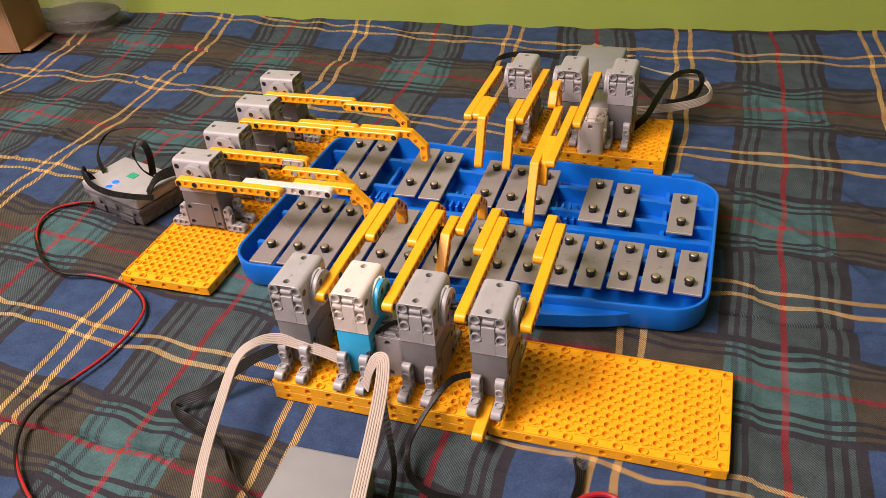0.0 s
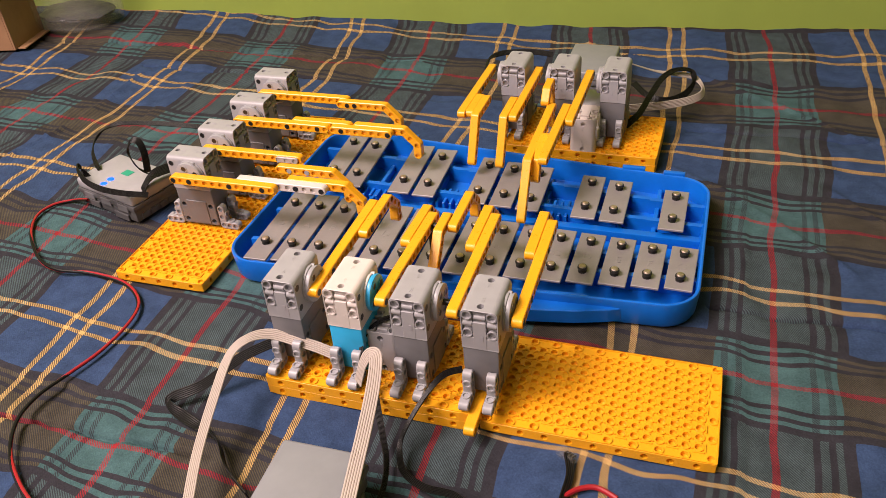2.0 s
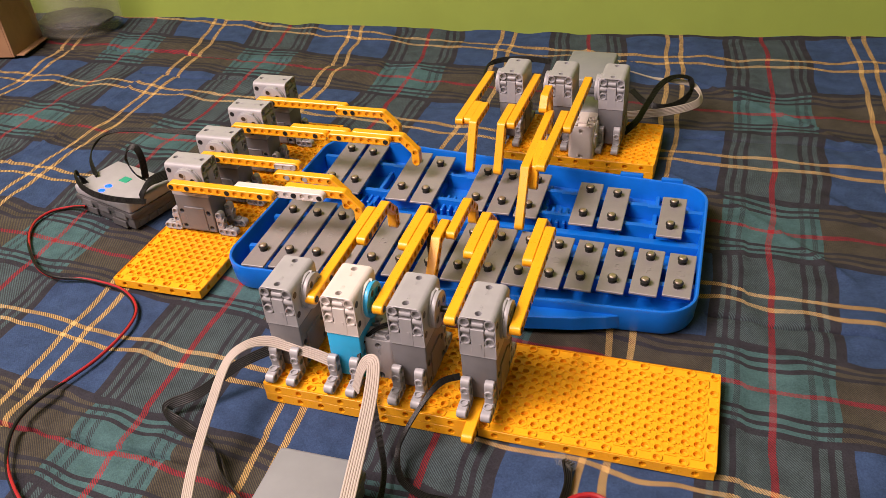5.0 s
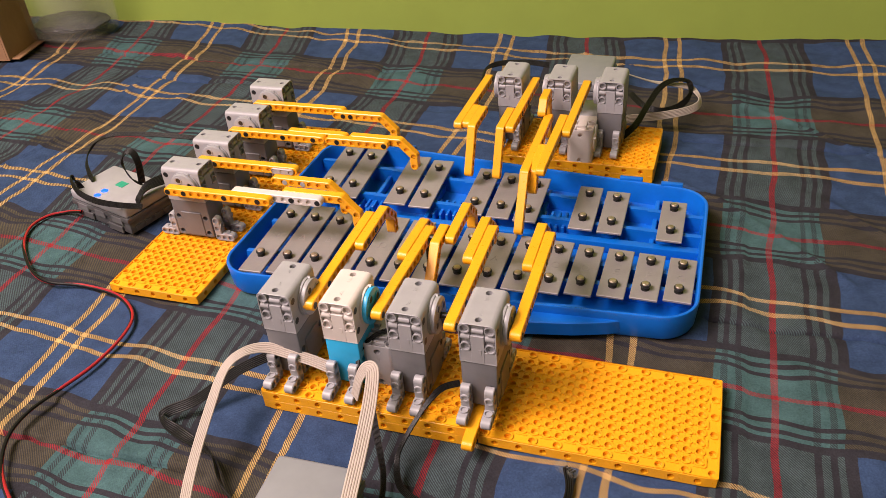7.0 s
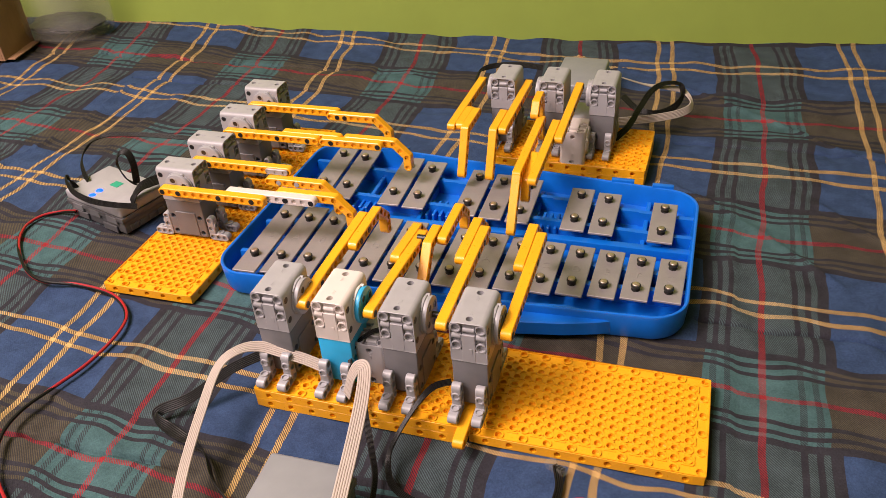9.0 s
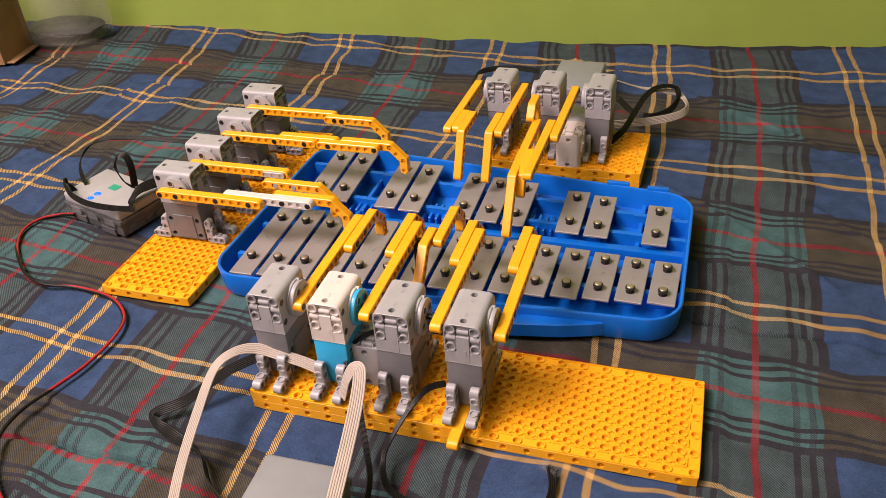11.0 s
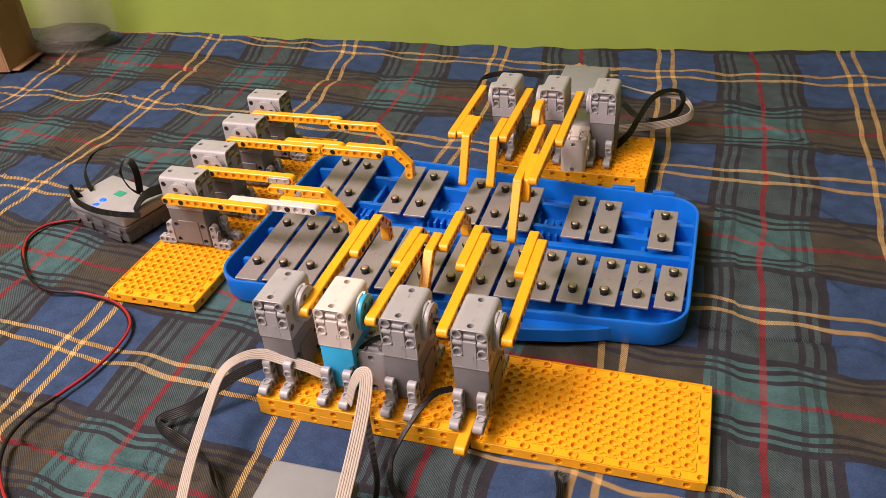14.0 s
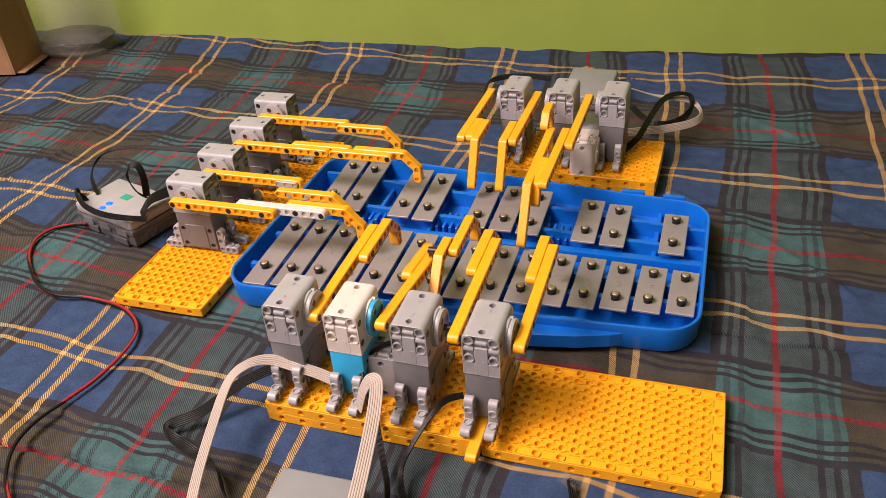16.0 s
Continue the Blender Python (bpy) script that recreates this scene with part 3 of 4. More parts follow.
def arm_base(motor, x, y0, y1, n, pins=(), z=0.0):
    arm = beam("striker_arm", [(y0, z), (y1, z)], [n], motor, YELLOW, x, "yellow plastic beam")
    arm.matrix_basis = M(*PIVOT)
    for side, k in pins:
        pin(arm, x + side * 0.47, y0 + k * (y1 - y0) / (n - 1), z, side)
    return arm


grey_label = "grey plastic motor with long yellow striker arm on base plate"
white_label = "white and azure plastic motor with a long yellow striker arm"
front = "motors along the front of the case"
left = "motors at the wide end of the case"
back = "motors behind the case"
ARMS = {}

for name, mx, kind, side, ax in (("a", -17.75, "grey", 1, 2.4), ("b", -12.1, "white", -1, 2.95), ("c", -6.2, "grey", -1, 3.35), ("d", -0.15, "grey", -1, 2.75)):
    mo = striker_motor(M(mx, 4.35, 2.0), kind, white_label if kind == "white" else grey_label, front)
    arm = arm_base(mo, ax, -1.15, 12.95, 15, [(1, 0), (1, 3), (1, 10), (1, 12)])
    double_bent(ax + side, 8.0, 14.2, arm, 3.1)
    if name == "a":
        for k in (8.8, 10.8):
            pin(arm, ax + 1.47, k, 0, 1)
    if name == "c":
        bm = bmesh.new()
        add_cyl(bm, (2.6, 0, 0), (1, 0, 0), 0.28, 1.2, 12)
        part("axle", bm, BLACK, arm)
    ARMS["front_" + name] = arm

for name, by, in (("a", 23.3), ("b", 29.9), ("c", 37.4), ("d", 45.0)):
    mo = striker_motor(M(-39.7 if name == "d" else -39.1, by - 0.7, 1.0, 0, 0, -90), "grey", grey_label, left)
    arm = arm_base(mo, 2.75, -1.3, 10.7, 13, [(1, 0), (1, 2), (1, 7), (1, 11)] if name in "ac" else [(1, 2)])
    if name == "a":
        beam("white_beam", [(6.4, 0), (16.2, 0)], [11], arm, WHITE, 1.78, "white plastic beam")
        for k in (10, 11):
            pin(arm, 1.78 + 0.47, 6.4 + 9.8 * k / 10 if k == 10 else 13.2, 0, 1)
        double_bent(0.80, 12.0, 18.4, arm)
    elif name == "b":
        double_bent(3.72, 8.7, 15.2, arm).matrix_basis = M(0, 0, -0.85)
        for k in (10.0, 12.2):
            pin(arm, 4.2, k, -0.85, 1, 0.12, GREY)
        bm = bmesh.new()
        add_beam(bm, (3.3, 8.4, 0), (3.3, 10.5, 0), 3, 0.3, 0.7)
        part("connector", bm, GREY, arm, "grey pin connector")
    elif name == "c":
        beam("beam", [(6.2, 0), (13.2, 0)], [8], arm, YELLOW, 1.78)
        beam("beam", [(11.75, 0), (18.75, 0)], [8], arm, YELLOW, 2.75)
        double_bent(1.76, 14.3, 20.3, arm)
        for k in (12.8, 18.7):
            pin(arm, 3.22, k, 0, 1)
    else:
        double_bent(3.72, 10.4, 16.4, arm)
        for k in (11.4, 12.4):
            pin(arm, 4.2, k, 0, 1)
    ARMS["left_" + name] = arm

for name, bx, side in (("a", -8.3, -1), ("b", -2.15, 1), ("c", 4.15, 1)):
    mo = striker_motor(M(bx, 50.3, 2.2, 0, 0, 179), "grey", grey_label, back)
    arm = arm_base(mo, 3.4 if name == "c" else 3.6, -1.5, 11.9, 14, [(-1, 0), (-1, 6), (-1, 9)])
    if name == "c":
        beam("beam", [(8.4, 0), (20.9, 0)], [13], arm, YELLOW, 3.4 + side)
        beam("bent_beam", [(15.6, -0.2), (19.6, -0.9), (20.2, -2.7)], [5, 4], arm, YELLOW, 4.38 + side)
    else:
        beam("bent_beam", [(7.6, 0), (12.3, 0), (14.5, -4.7)], [5, 6], arm, YELLOW, 3.6 + side * (1.8 if name == "a" else 1.0))
        if name == "a":
            beam("beam", [(7.4, 0), (11.6, 0)], [5], arm, YELLOW, 2.68)
    ARMS["back_" + name] = arm


def low_motor(m, kind, label, group):
    """The same motor lying on its side on the base plate."""
    ob = thing("striker_motor", m, label, "motor", group)
    up, low, disc = SETS[kind]
    turn = M(0, 3.0, 2.0, 90, 0, 0) if kind == "grey" else M(0, -6.0, 2.0, -90, 180, 0)
    mesh_part("upper_housing", up, ob, turn)
    mesh_part("lower_housing", low, ob, turn)
    if kind == "grey":
        mesh_part("output_disc", disc, ob, turn)
    return ob


mo = low_motor(M(-9.35, 9.0, 2.0), "grey", "grey plastic motor lying flat between upright motors", front)
arm = beam("striker_arm", [(0, 0), (4.6, 5.3), (7.3, 5.3)], [8, 4], mo, YELLOW, 1.55)
arm.matrix_basis = M(0, 1.7, 1.2)
double_bent(2.55, 6.0, 11.8, arm, 3.0).matrix_basis = M(0, 0, 5.1)
bm = bmesh.new()
add_cyl(bm, (0.8, 5.6, 5.3), (1, 0, 0), 0.34, 1.3, 12)
add_beam(bm, (0.45, 5.6, 5.2), (0.45, 5.6, 1.9), 4, 0.55, 0.55, False)
part("axle_joint", bm, BLACK, arm, "black connector at the arm's bend")
ARMS["front_low"] = arm

mo = low_motor(M(1.1, 47.6, 2.2, 0, 0, 180), "pale", "white plastic motor lying flat between upright motors", back)
arm = beam("striker_arm", [(0, 0), (0.2, 5.6), (2.4, 5.6), (3.4, 4.5)], [7, 3, 2], mo, YELLOW, 4.3)
arm.matrix_basis = M(0, 1.4, 2.6)
beam("bent_beam", [(3.4, 3.9), (16.6, 3.9), (19.9, -1.2)], [14, 6], arm, YELLOW, 3.5)
ARMS["back_low"] = arm


# ---- glockenspiel ----
def rounded_poly(pts, r, seg=8):
    """The corner points of a closed outline with rounded corners."""
    out = []
    n = len(pts)
    for i in range(n):
        p, a, b = Vector(pts[i]), Vector(pts[i - 1]), Vector(pts[(i + 1) % n])
        da, db = (a - p).normalized(), (b - p).normalized()
        half = da.angle(db) / 2
        t = r / math.tan(half)
        c = p + (da + db).normalized() * (r / math.sin(half))
        s, e = p + da * t, p + db * t
        a0 = math.atan2(*(s - c).yx)
        a1 = math.atan2(*(e - c).yx)
        while a1 - a0 > math.pi:
            a1 -= 2 * math.pi
        while a1 - a0 < -math.pi:
            a1 += 2 * math.pi
        for k in range(seg + 1):
            w = a0 + (a1 - a0) * k / seg
            out.append((c.x + r * math.cos(w), c.y + r * math.sin(w)))
    return out


def inset_poly(pts, d):
    """The outline moved inwards by d (counter-clockwise outlines)."""
    n = len(pts)
    out = []
    for i in range(n):
        p, a, b = Vector(pts[i]), Vector(pts[i - 1]), Vector(pts[(i + 1) % n])
        t = (b - a).normalized()
        out.append((p.x - t.y * d, p.y + t.x * d))
    return out


OUT = [(-32.2, 13.3), (16.5, 15.8), (16.7, 38.9), (-31.6, 43.6)]
BAR_Z = 2.75


def glockenspiel():
    g = thing("glockenspiel", M(0, 0, 0), "steel glockenspiel in an open blue plastic case", "glockenspiel")
    out = rounded_poly(OUT, 3.6, 10)
    bm = bmesh.new()
    rings = []
    for d, z in ((0.8, 0.05), (0.35, 0.25), (0.2, 0.6), (0.0, 2.9), (0.06, 3.08), (0.2, 3.12), (0.34, 3.05), (0.42, 2.8), (0.7, 0.6)):
        rings.append([(x, y, z) for x, y in inset_poly(out, d)])
    vs = lathe_rings(bm, rings)
    bm.faces.new(vs[0])
    bm.faces.new(vs[-1])
    part("case", bm, BLUE, g)
    # ribs and walls inside the tray that carry the bars
    for k, (ya, yb) in enumerate(((18.6, 21.2), (24.6, 23.6), (32.6, 30.6), (39.2, 34.2))):
        bm = bmesh.new()
        x0, x1 = -31.0, 16.2
        for i in range(24):
            a, b = i / 24, (i + 1) / 24
            xa, xb = x0 + (x1 - x0) * a, x0 + (x1 - x0) * b
            y = ya + (yb - ya) * a
            z = 2.35
            q = [(xa, y - 0.35, 0.6), (xb, y - 0.35, 0.6), (xb, y + 0.35, 0.6), (xa, y + 0.35, 0.6), (xa, y - 0.3, z), (xb, y - 0.3, z), (xb, y + 0.3, z), (xa, y + 0.3, z)]
            v = [bm.verts.new(p) for p in q]
            for f in ((0, 1, 5, 4), (1, 2, 6, 5), (2, 3, 7, 6), (3, 0, 4, 7), (4, 5, 6, 7)):
                bm.faces.new([v[j] for j in f])
        bmesh.ops.remove_doubles(bm, verts=bm.verts, dist=0.001)
        part("support_rib", bm, BLUE, g)
    # the shelf between the two rows
    bm = bmesh.new()
    add_box(bm, -31.2, 28.2, 0.6, 16.3, 29.2, 1.9, 0.1, 2)
    part("middle_ledge", bm, BLUE, g)
    for x in (-21.5, -14.2, -6.4, -1.2, 7.6, 11.2):
        bm = bmesh.new()
        add_box(bm, x - 0.25, 29.2, 0.6, x + 0.25, 38.5, 1.5, 0.08, 1)
        part("cross_rib", bm, BLUE, g)
    # carrying ledge along the front, hinge tabs along the back
    bm = bmesh.new()
    v = rounded_poly([(-9.6, 14.0), (-5.0, 13.3), (1.0, 13.45), (5.5, 14.2), (8.5, 15.05), (10.6, 15.9), (5.6, 17.0), (-7.0, 16.0)], 0.38, 4)
    vs = lathe_rings(bm, [[(x, y, 0.7) for x, y in v], [(x, y, 2.1) for x, y in v], [(x, y, 2.2) for x, y in inset_poly(v, 0.1)]])
    bm.faces.new(vs[0])
    bm.faces.new(vs[-1])
    part("handle", bm, BLUE, g, "blue plastic grip along the front")
    for x, w in ((7.9, 2.6), (12.5, 2.4), (-21.0, 3.0), (-26.5, 3.0)):
        y = 43.6 + (38.9 - 43.6) * (x + 31.6) / 48.7
        bm = bmesh.new()
        add_box(bm, x - w / 2, y - 0.25, 2.4, x + w / 2, y + 0.35, 3.42, 0.08, 2)
        part("hinge_tab", bm, BLUE, g)
    for x0, n in ((-24.2, 6), (-13.4, 9), (-1.6, 5)):
        bm = bmesh.new()
        for k in range(n):
            x = x0 + 0.8 * k
            add_box(bm, x - 0.16, 30.4, 0.55, x + 0.16, 33.6, 1.75, 0.04, 1)
        part("grille", bm, BLUE, g, "blue plastic sound grille")
    # bars
    screw_cap = bmesh.new()
    add_cyl(screw_cap, (0, 0, 0.66), (0, 0, 1), 0.39, 0.14, 20, 0.33, bevel=0.04)
    add_box(screw_cap, -0.24, -0.045, 0.72, 0.24, 0.045, 0.742)
    cap = finish(screw_cap)
    cap.materials.append(CHROME)
    gr = bmesh.new()
    add_cyl(gr, (0, 0, 0.05), (0, 0, 1), 0.43, 0.10, 18)
    add_cyl(gr, (0, 0, 0.22), (0, 0, 1), 0.33, 0.30, 16)
    add_cyl(gr, (0, 0, 0.48), (0, 0, 1), 0.49, 0.26, 20, bevel=0.07)
    grommet = finish(gr)
    grommet.materials.append(RUBBER)
    letters = "GABCDEFGABCDEFG"

    def tone_bar(x, y0, y1, w, lean, letter=""):
        bm = bmesh.new()
        L = y1 - y0
        add_box(bm, -w / 2, -L / 2, 0, w / 2, L / 2, 0.26, 0.05, 1)
        ob = part("tone_bar", bm, STEEL, g, "", M(x, (y0 + y1) / 2, BAR_Z - 0.13, 0, 0, -lean))
        for s in (-1, 1):
            y = s * L * 0.285
            mesh_part("grommet", grommet, ob, M(0, y, 0.26))
            mesh_part("screw", cap, ob, M(0, y, 0.26), "nickel screw head")
        if letter:
            cu = bpy.data.curves.new("letter", "FONT")
            cu.body, cu.size, cu.extrude = letter, 1.35 * S, 0.00016
            cu.align_x, cu.align_y = "CENTER", "CENTER"
            cu.materials.append(STEEL)
            mesh_part("letter", cu, ob, M(0, 0.1, 0.265), "stamped letter " + letter)

    for i in range(15):
        f = i / 14
        x = -28.6 + 43.2 * f
        y0, y1 = 14.4 + 4.2 * f, 27.9 - 2.3 * f
        tone_bar(x, y0, y1, 2.62, -1.4 + 3.4 * f, letters[i])
    for p in (1.5, 2.5, 4.5, 5.5, 7.5, 8.5, 9.5, 11.5, 12.5, 14.5):
        f = (p - 1) / 14
        x = -29.0 + 43.6 * f
        y0, y1 = 30.4 - 2.0 * f, 42.9 - 6.9 * f
        tone_bar(x, y0, y1, 2.62, -2.6 + 3.6 * f)
    return g


glockenspiel()


# ---- hubs, cables, clutter ----
def ribbon(name, pts, width, thick, mat, label, wires=6, up=(0, 0, 1), normals=None):
    """A flat cable of parallel round wires along a smooth line through pts; normals: the ribbon's facing at each point."""
    P = [Vector(p) for p in pts]
    N = [Vector(n).normalized() for n in (normals or [up] * len(P))]
    line, face = [], []
    for i in range(len(P) - 1):
        p0, p1, p2, p3 = P[max(0, i - 1)], P[i], P[i + 1], P[min(len(P) - 1, i + 2)]
        for k in range(10):
            t = k / 10
            line.append(0.5 * ((2 * p1) + (p2 - p0) * t + (2 * p0 - 5 * p1 + 4 * p2 - p3) * t * t + (3 * p1 - p0 - 3 * p2 + p3) * t ** 3))
            face.append(N[i].lerp(N[i + 1], t).normalized())
    line.append(P[-1])
    face.append(N[-1])
    bm = bmesh.new()
    prof = []
    for w in range(wires):
        c = (w + 0.5) / wires - 0.5
        for a in range(5):
            an = math.pi - math.pi * a / 4
            prof.append((c * width + math.cos(an) * width / wires / 2, math.sin(an) * thick / 2))
    prof += [(-x, -z) for x, z in prof]
    rings = []
    for i, p in enumerate(line):
        d = (line[min(i + 1, len(line) - 1)] - line[max(0, i - 1)]).normalized()
        s = d.cross(face[i])
        s = s.normalized() if s.length > 1e-4 else Vector((1, 0, 0))
        n = s.cross(d)
        rings.append([bm.verts.new(p + s * x + n * z) for x, z in prof])
    for a, b in zip(rings, rings[1:]):
        for i in range(len(a)):
            bm.faces.new((a[i], a[(i + 1) % len(a)], b[(i + 1) % len(b)], b[i]))
    bm.faces.new(rings[0])
    bm.faces.new(rings[-1])
    return solid(name, bm, mat, M(0, 0, 0), label, "cable")


def cord(name, pts, r, mat, parent=None, label=""):
    bm = bmesh.new()
    P = [Vector(p) for p in pts]
    line = []
    for i in range(len(P) - 1):
        p0, p1, p2, p3 = P[max(0, i - 1)], P[i], P[i + 1], P[min(len(P) - 1, i + 2)]
        for k in range(8):
            t = k / 8
            line.append(0.5 * ((2 * p1) + (p2 - p0) * t + (2 * p0 - 5 * p1 + 4 * p2 - p3) * t * t + (3 * p1 - p0 - 3 * p2 + p3) * t ** 3))
    line.append(P[-1])
    rings = []
    for i, p in enumerate(line):
        d = (line[min(i + 1, len(line) - 1)] - line[max(0, i - 1)]).normalized()
        s = d.cross(Vector((0, 0, 1)))
        s = s.normalized() if s.length > 1e-4 else Vector((1, 0, 0))
        n = s.cross(d)
        rings.append([bm.verts.new(p + (s * math.cos(a) + n * math.sin(a)) * r) for a in [math.pi * k / 4 for k in range(8)]])
    for a, b in zip(rings, rings[1:]):
        for i in range(8):
            bm.faces.new((a[i], a[(i + 1) % 8], b[(i + 1) % 8], b[i]))
    return part(name, bm, mat, parent, label)


def hub(m, label, leds=False, plain=False):
    """A battery hub: a dark lower box, a light bevelled lid, ports along both sides."""
    g = thing("control_hub", m, label, "control hub", "control hubs")
    bm = bmesh.new()
    add_box(bm, -5.15, -3.35, 0.05, 5.15, 3.35, 1.75, 0.2, 2)
    add_box(bm, -5.35, -3.55, 1.65, 5.35, 3.55, 2.35, 0.12, 2)
    for s in (-1, 1):
        for k in range(4):
            add_box(bm, s * 5.15 - 0.12, -2.6 + 1.4 * k, 0.2, s * 5.15 + 0.12, -1.6 + 1.4 * k, 1.0, 0.05, 1)
        add_box(bm, -4.6, s * 3.5 - 0.12, 0.3, -1.6, s * 3.5 + 0.12, 1.2, 0.06, 1)
        add_box(bm, 1.2, s * 3.5 - 0.12, 0.0, 3.8, s * 3.5 + 0.12, 0.9, 0.06, 1)
    part("lower_shell", bm, DARK if plain else CHARCOAL, g, "dark grey lower shell")
    bm = bmesh.new()
    add_box(bm, -5.25, -3.45, 2.3, 5.25, 3.45, 3.7, 0.35, 3)
    part("lid", bm, HUB_GREY if plain else GREY, g)
    for s in (-1, 1):
        for k in range(3):
            bm = bmesh.new()
            x = -3.2 + 3.2 * k
            add_box(bm, x - 0.95, s * 3.52 - 0.1, 1.3, x + 0.95, s * 3.52 + 0.1, 2.2, 0.05, 1)
            part("port", bm, DARK, g)
    if leds:
        bm = bmesh.new()
        add_box(bm, -0.7, -0.1, 3.68, 0.7, 1.0, 3.74, 0.05, 1)
        part("button", bm, GREEN_DOT, g, "green button")
        for x, y, z in ((-0.7, -1.6, 3.7), (-0.6, -2.7, 3.66)):
            bm = bmesh.new()
            bmesh.ops.create_uvsphere(bm, u_segments=12, v_segments=8, radius=0.42, matrix=Matrix.Translation((x, y, z)) @ Matrix.Diagonal((1.2, 1, 0.35, 1)))
            part("led", bm, LED, g, "glowing blue light")
    return g


hub(M(-52.5, 25.9, 0, 0, 0, -16), "grey control hub with a green button and lit blue lights", leds=True)
hub(M(-10.2, -12.9, 0, 0, 0, 91), "light grey control hub on the quilt before the motors", plain=True)
hub(M(-1.7, 69.4, 0.2, 0, 0, 89), "light grey control hub on the quilt behind the motors", plain=True)

# a loose beam that ties the two front plates together
g = thing("tie_beam", M(-0.29, 0, 2.02), "yellow plastic beam lying between two base plates", "beam")
beam("beam", [(-1.6, -0.52), (9.4, -0.52)], [12], g, YELLOW)

ribbon("ribbon_cable", [(-12.9, 1.9, 3.60), (-14.9, 1.95, 4.25), (-16.9, 1.8, 4.80), (-19.3, 1.5, 5.40), (-20.9, 0.2, 5.60), (-21.8, -1.6, 5.00), (-21.3, -5.7, 3.80), (-20.2, -10.2, 3.00), (-18.7, -14.0, 2.80), (-17.4, -17.0, 2.60)], 1.02, 0.17, CABLE_WHITE, "flat white ribbon cable arching over the quilt", 6, normals=[(0, -0.5, 1)] * 4 + [(-0.3, -0.5, 1)] * 2 + [(-0.2, -0.4, 1)] * 4)
ribbon("ribbon_cable", [(-10.4, -0.4, 3.30), (-10.0, 0.2, 5.00), (-9.4, 0.6, 6.00), (-8.6, 0.0, 6.20), (-7.8, -2.8, 5.75), (-7.2, -6.3, 5.00), (-6.6, -10.1, 4.40), (-5.9, -13.7, 4.20)], 1.2, 0.17, CABLE_WHITE, "flat white ribbon cable hanging down before a hub", 6, normals=[(-0.6, -0.6, 0.6)] * 2 + [(-0.2, -0.4, 1)] * 2 + [(0.1, -0.7, 0.7)] * 4)
ribbon("ribbon_cable", [(-19.6, 2.5, 3.60), (-22.4, 0.8, 2.60), (-25.0, -2.2, 1.40), (-27.2, -3.8, 0.90), (-26.9, -4.8, 0.80), (-24.2, -5.8, 0.70), (-20.9, -7.1, 0.60), (-18.6, -9.5, 0.60), (-15.6, -11.5, 0.60)], 1.0, 0.15, CABLE_BLACK, "flat black ribbon cable folded on the quilt", 6, normals=[(0, -0.6, 0.8)] * 3 + [(0, -0.9, 0.3)] * 2 + [(0.3, -0.2, 0.9)] + [(0.62, 0.77, 0.13)] * 3)
ribbon("ribbon_cable", [(-1.8, 2.0, 4.60), (-3.2, 1.2, 4.40), (-4.2, -0.4, 3.60), (-5.2, -2.8, 2.20), (-5.5, -4.2, 1.00), (-4.5, -6.2, 0.60), (-2.4, -7.2, 0.50), (0.1, -7.3, 0.40), (2.2, -8.8, 0.40)], 0.6, 0.15, CABLE_BLACK, "flat black ribbon cable running off a base plate", 6, normals=[(0, -0.4, 1)] * 2 + [(-0.6, -0.3, 0.7)] * 3 + [(-0.2, -0.5, 0.8)] * 4)
ribbon("ribbon_cable", [(-9.1, 0.0, 3.00), (-8.3, -1.6, 2.20), (-7.2, -3.6, 1.20), (-6.1, -5.8, 0.70), (-5.5, -8.3, 0.50), (-5.5, -10.8, 0.40)], 0.6, 0.15, CABLE_BLACK, "flat black ribbon cable beside a control hub", 6, normals=[(0.7, -0.6, 0.3)] * 6)
ribbon("ribbon_cable", [(7.7, -1.4, 0.70), (8.2, -3.1, 0.50), (8.1, -5.2, 0.40), (7.9, -7.8, 0.40)], 0.7, 0.2, CABLE_BLACK, "flat black ribbon cable with a clear plug", 4, normals=[(0.4, -0.5, 0.6)] * 4)
ribbon("ribbon_cable", [(-10.4, 1.0, 4.40), (-10.9, 2.2, 5.20), (-10.6, 3.1, 6.00), (-9.6, 4.2, 6.60), (-8.5, 4.8, 6.60), (-7.3, 5.0, 6.00)], 0.5, 0.15, CABLE_BLACK, "thin black cable looped over a lying motor", 3, normals=[(-0.5, -0.6, 0.6)] * 6)
ribbon("ribbon_cable", [(-46.6, 36.0, 5.60), (-49.7, 35.3, 6.00), (-54.4, 34.7, 6.20), (-58.8, 34.0, 6.00), (-60.2, 31.9, 5.40), (-59.4, 29.1, 4.60), (-56.5, 26.1, 3.80)], 0.9, 0.15, CABLE_BLACK, "flat black ribbon cable from a hub to a motor", 6, normals=[(0, -0.2, 1)] * 4 + [(-0.8, -0.3, 0.5)] * 3)
ribbon("ribbon_cable", [(-48.7, 25.7, 4.40), (-49.5, 25.1, 5.60), (-50.6, 25.6, 7.20), (-50.2, 26.1, 8.40), (-49.3, 26.4, 8.40), (-48.7, 26.1, 7.00), (-48.7, 25.7, 4.60)], 0.9, 0.15, CABLE_BLACK, "flat black ribbon cable looped above a hub", 6, normals=[(-0.5, -0.7, 0.4), (-0.7, -0.6, 0.2), (-0.9, -0.3, 0.2), (-0.2, -0.3, 1), (0.6, -0.3, 0.8), (0.9, -0.3, 0.2), (0.8, -0.5, 0.2)])
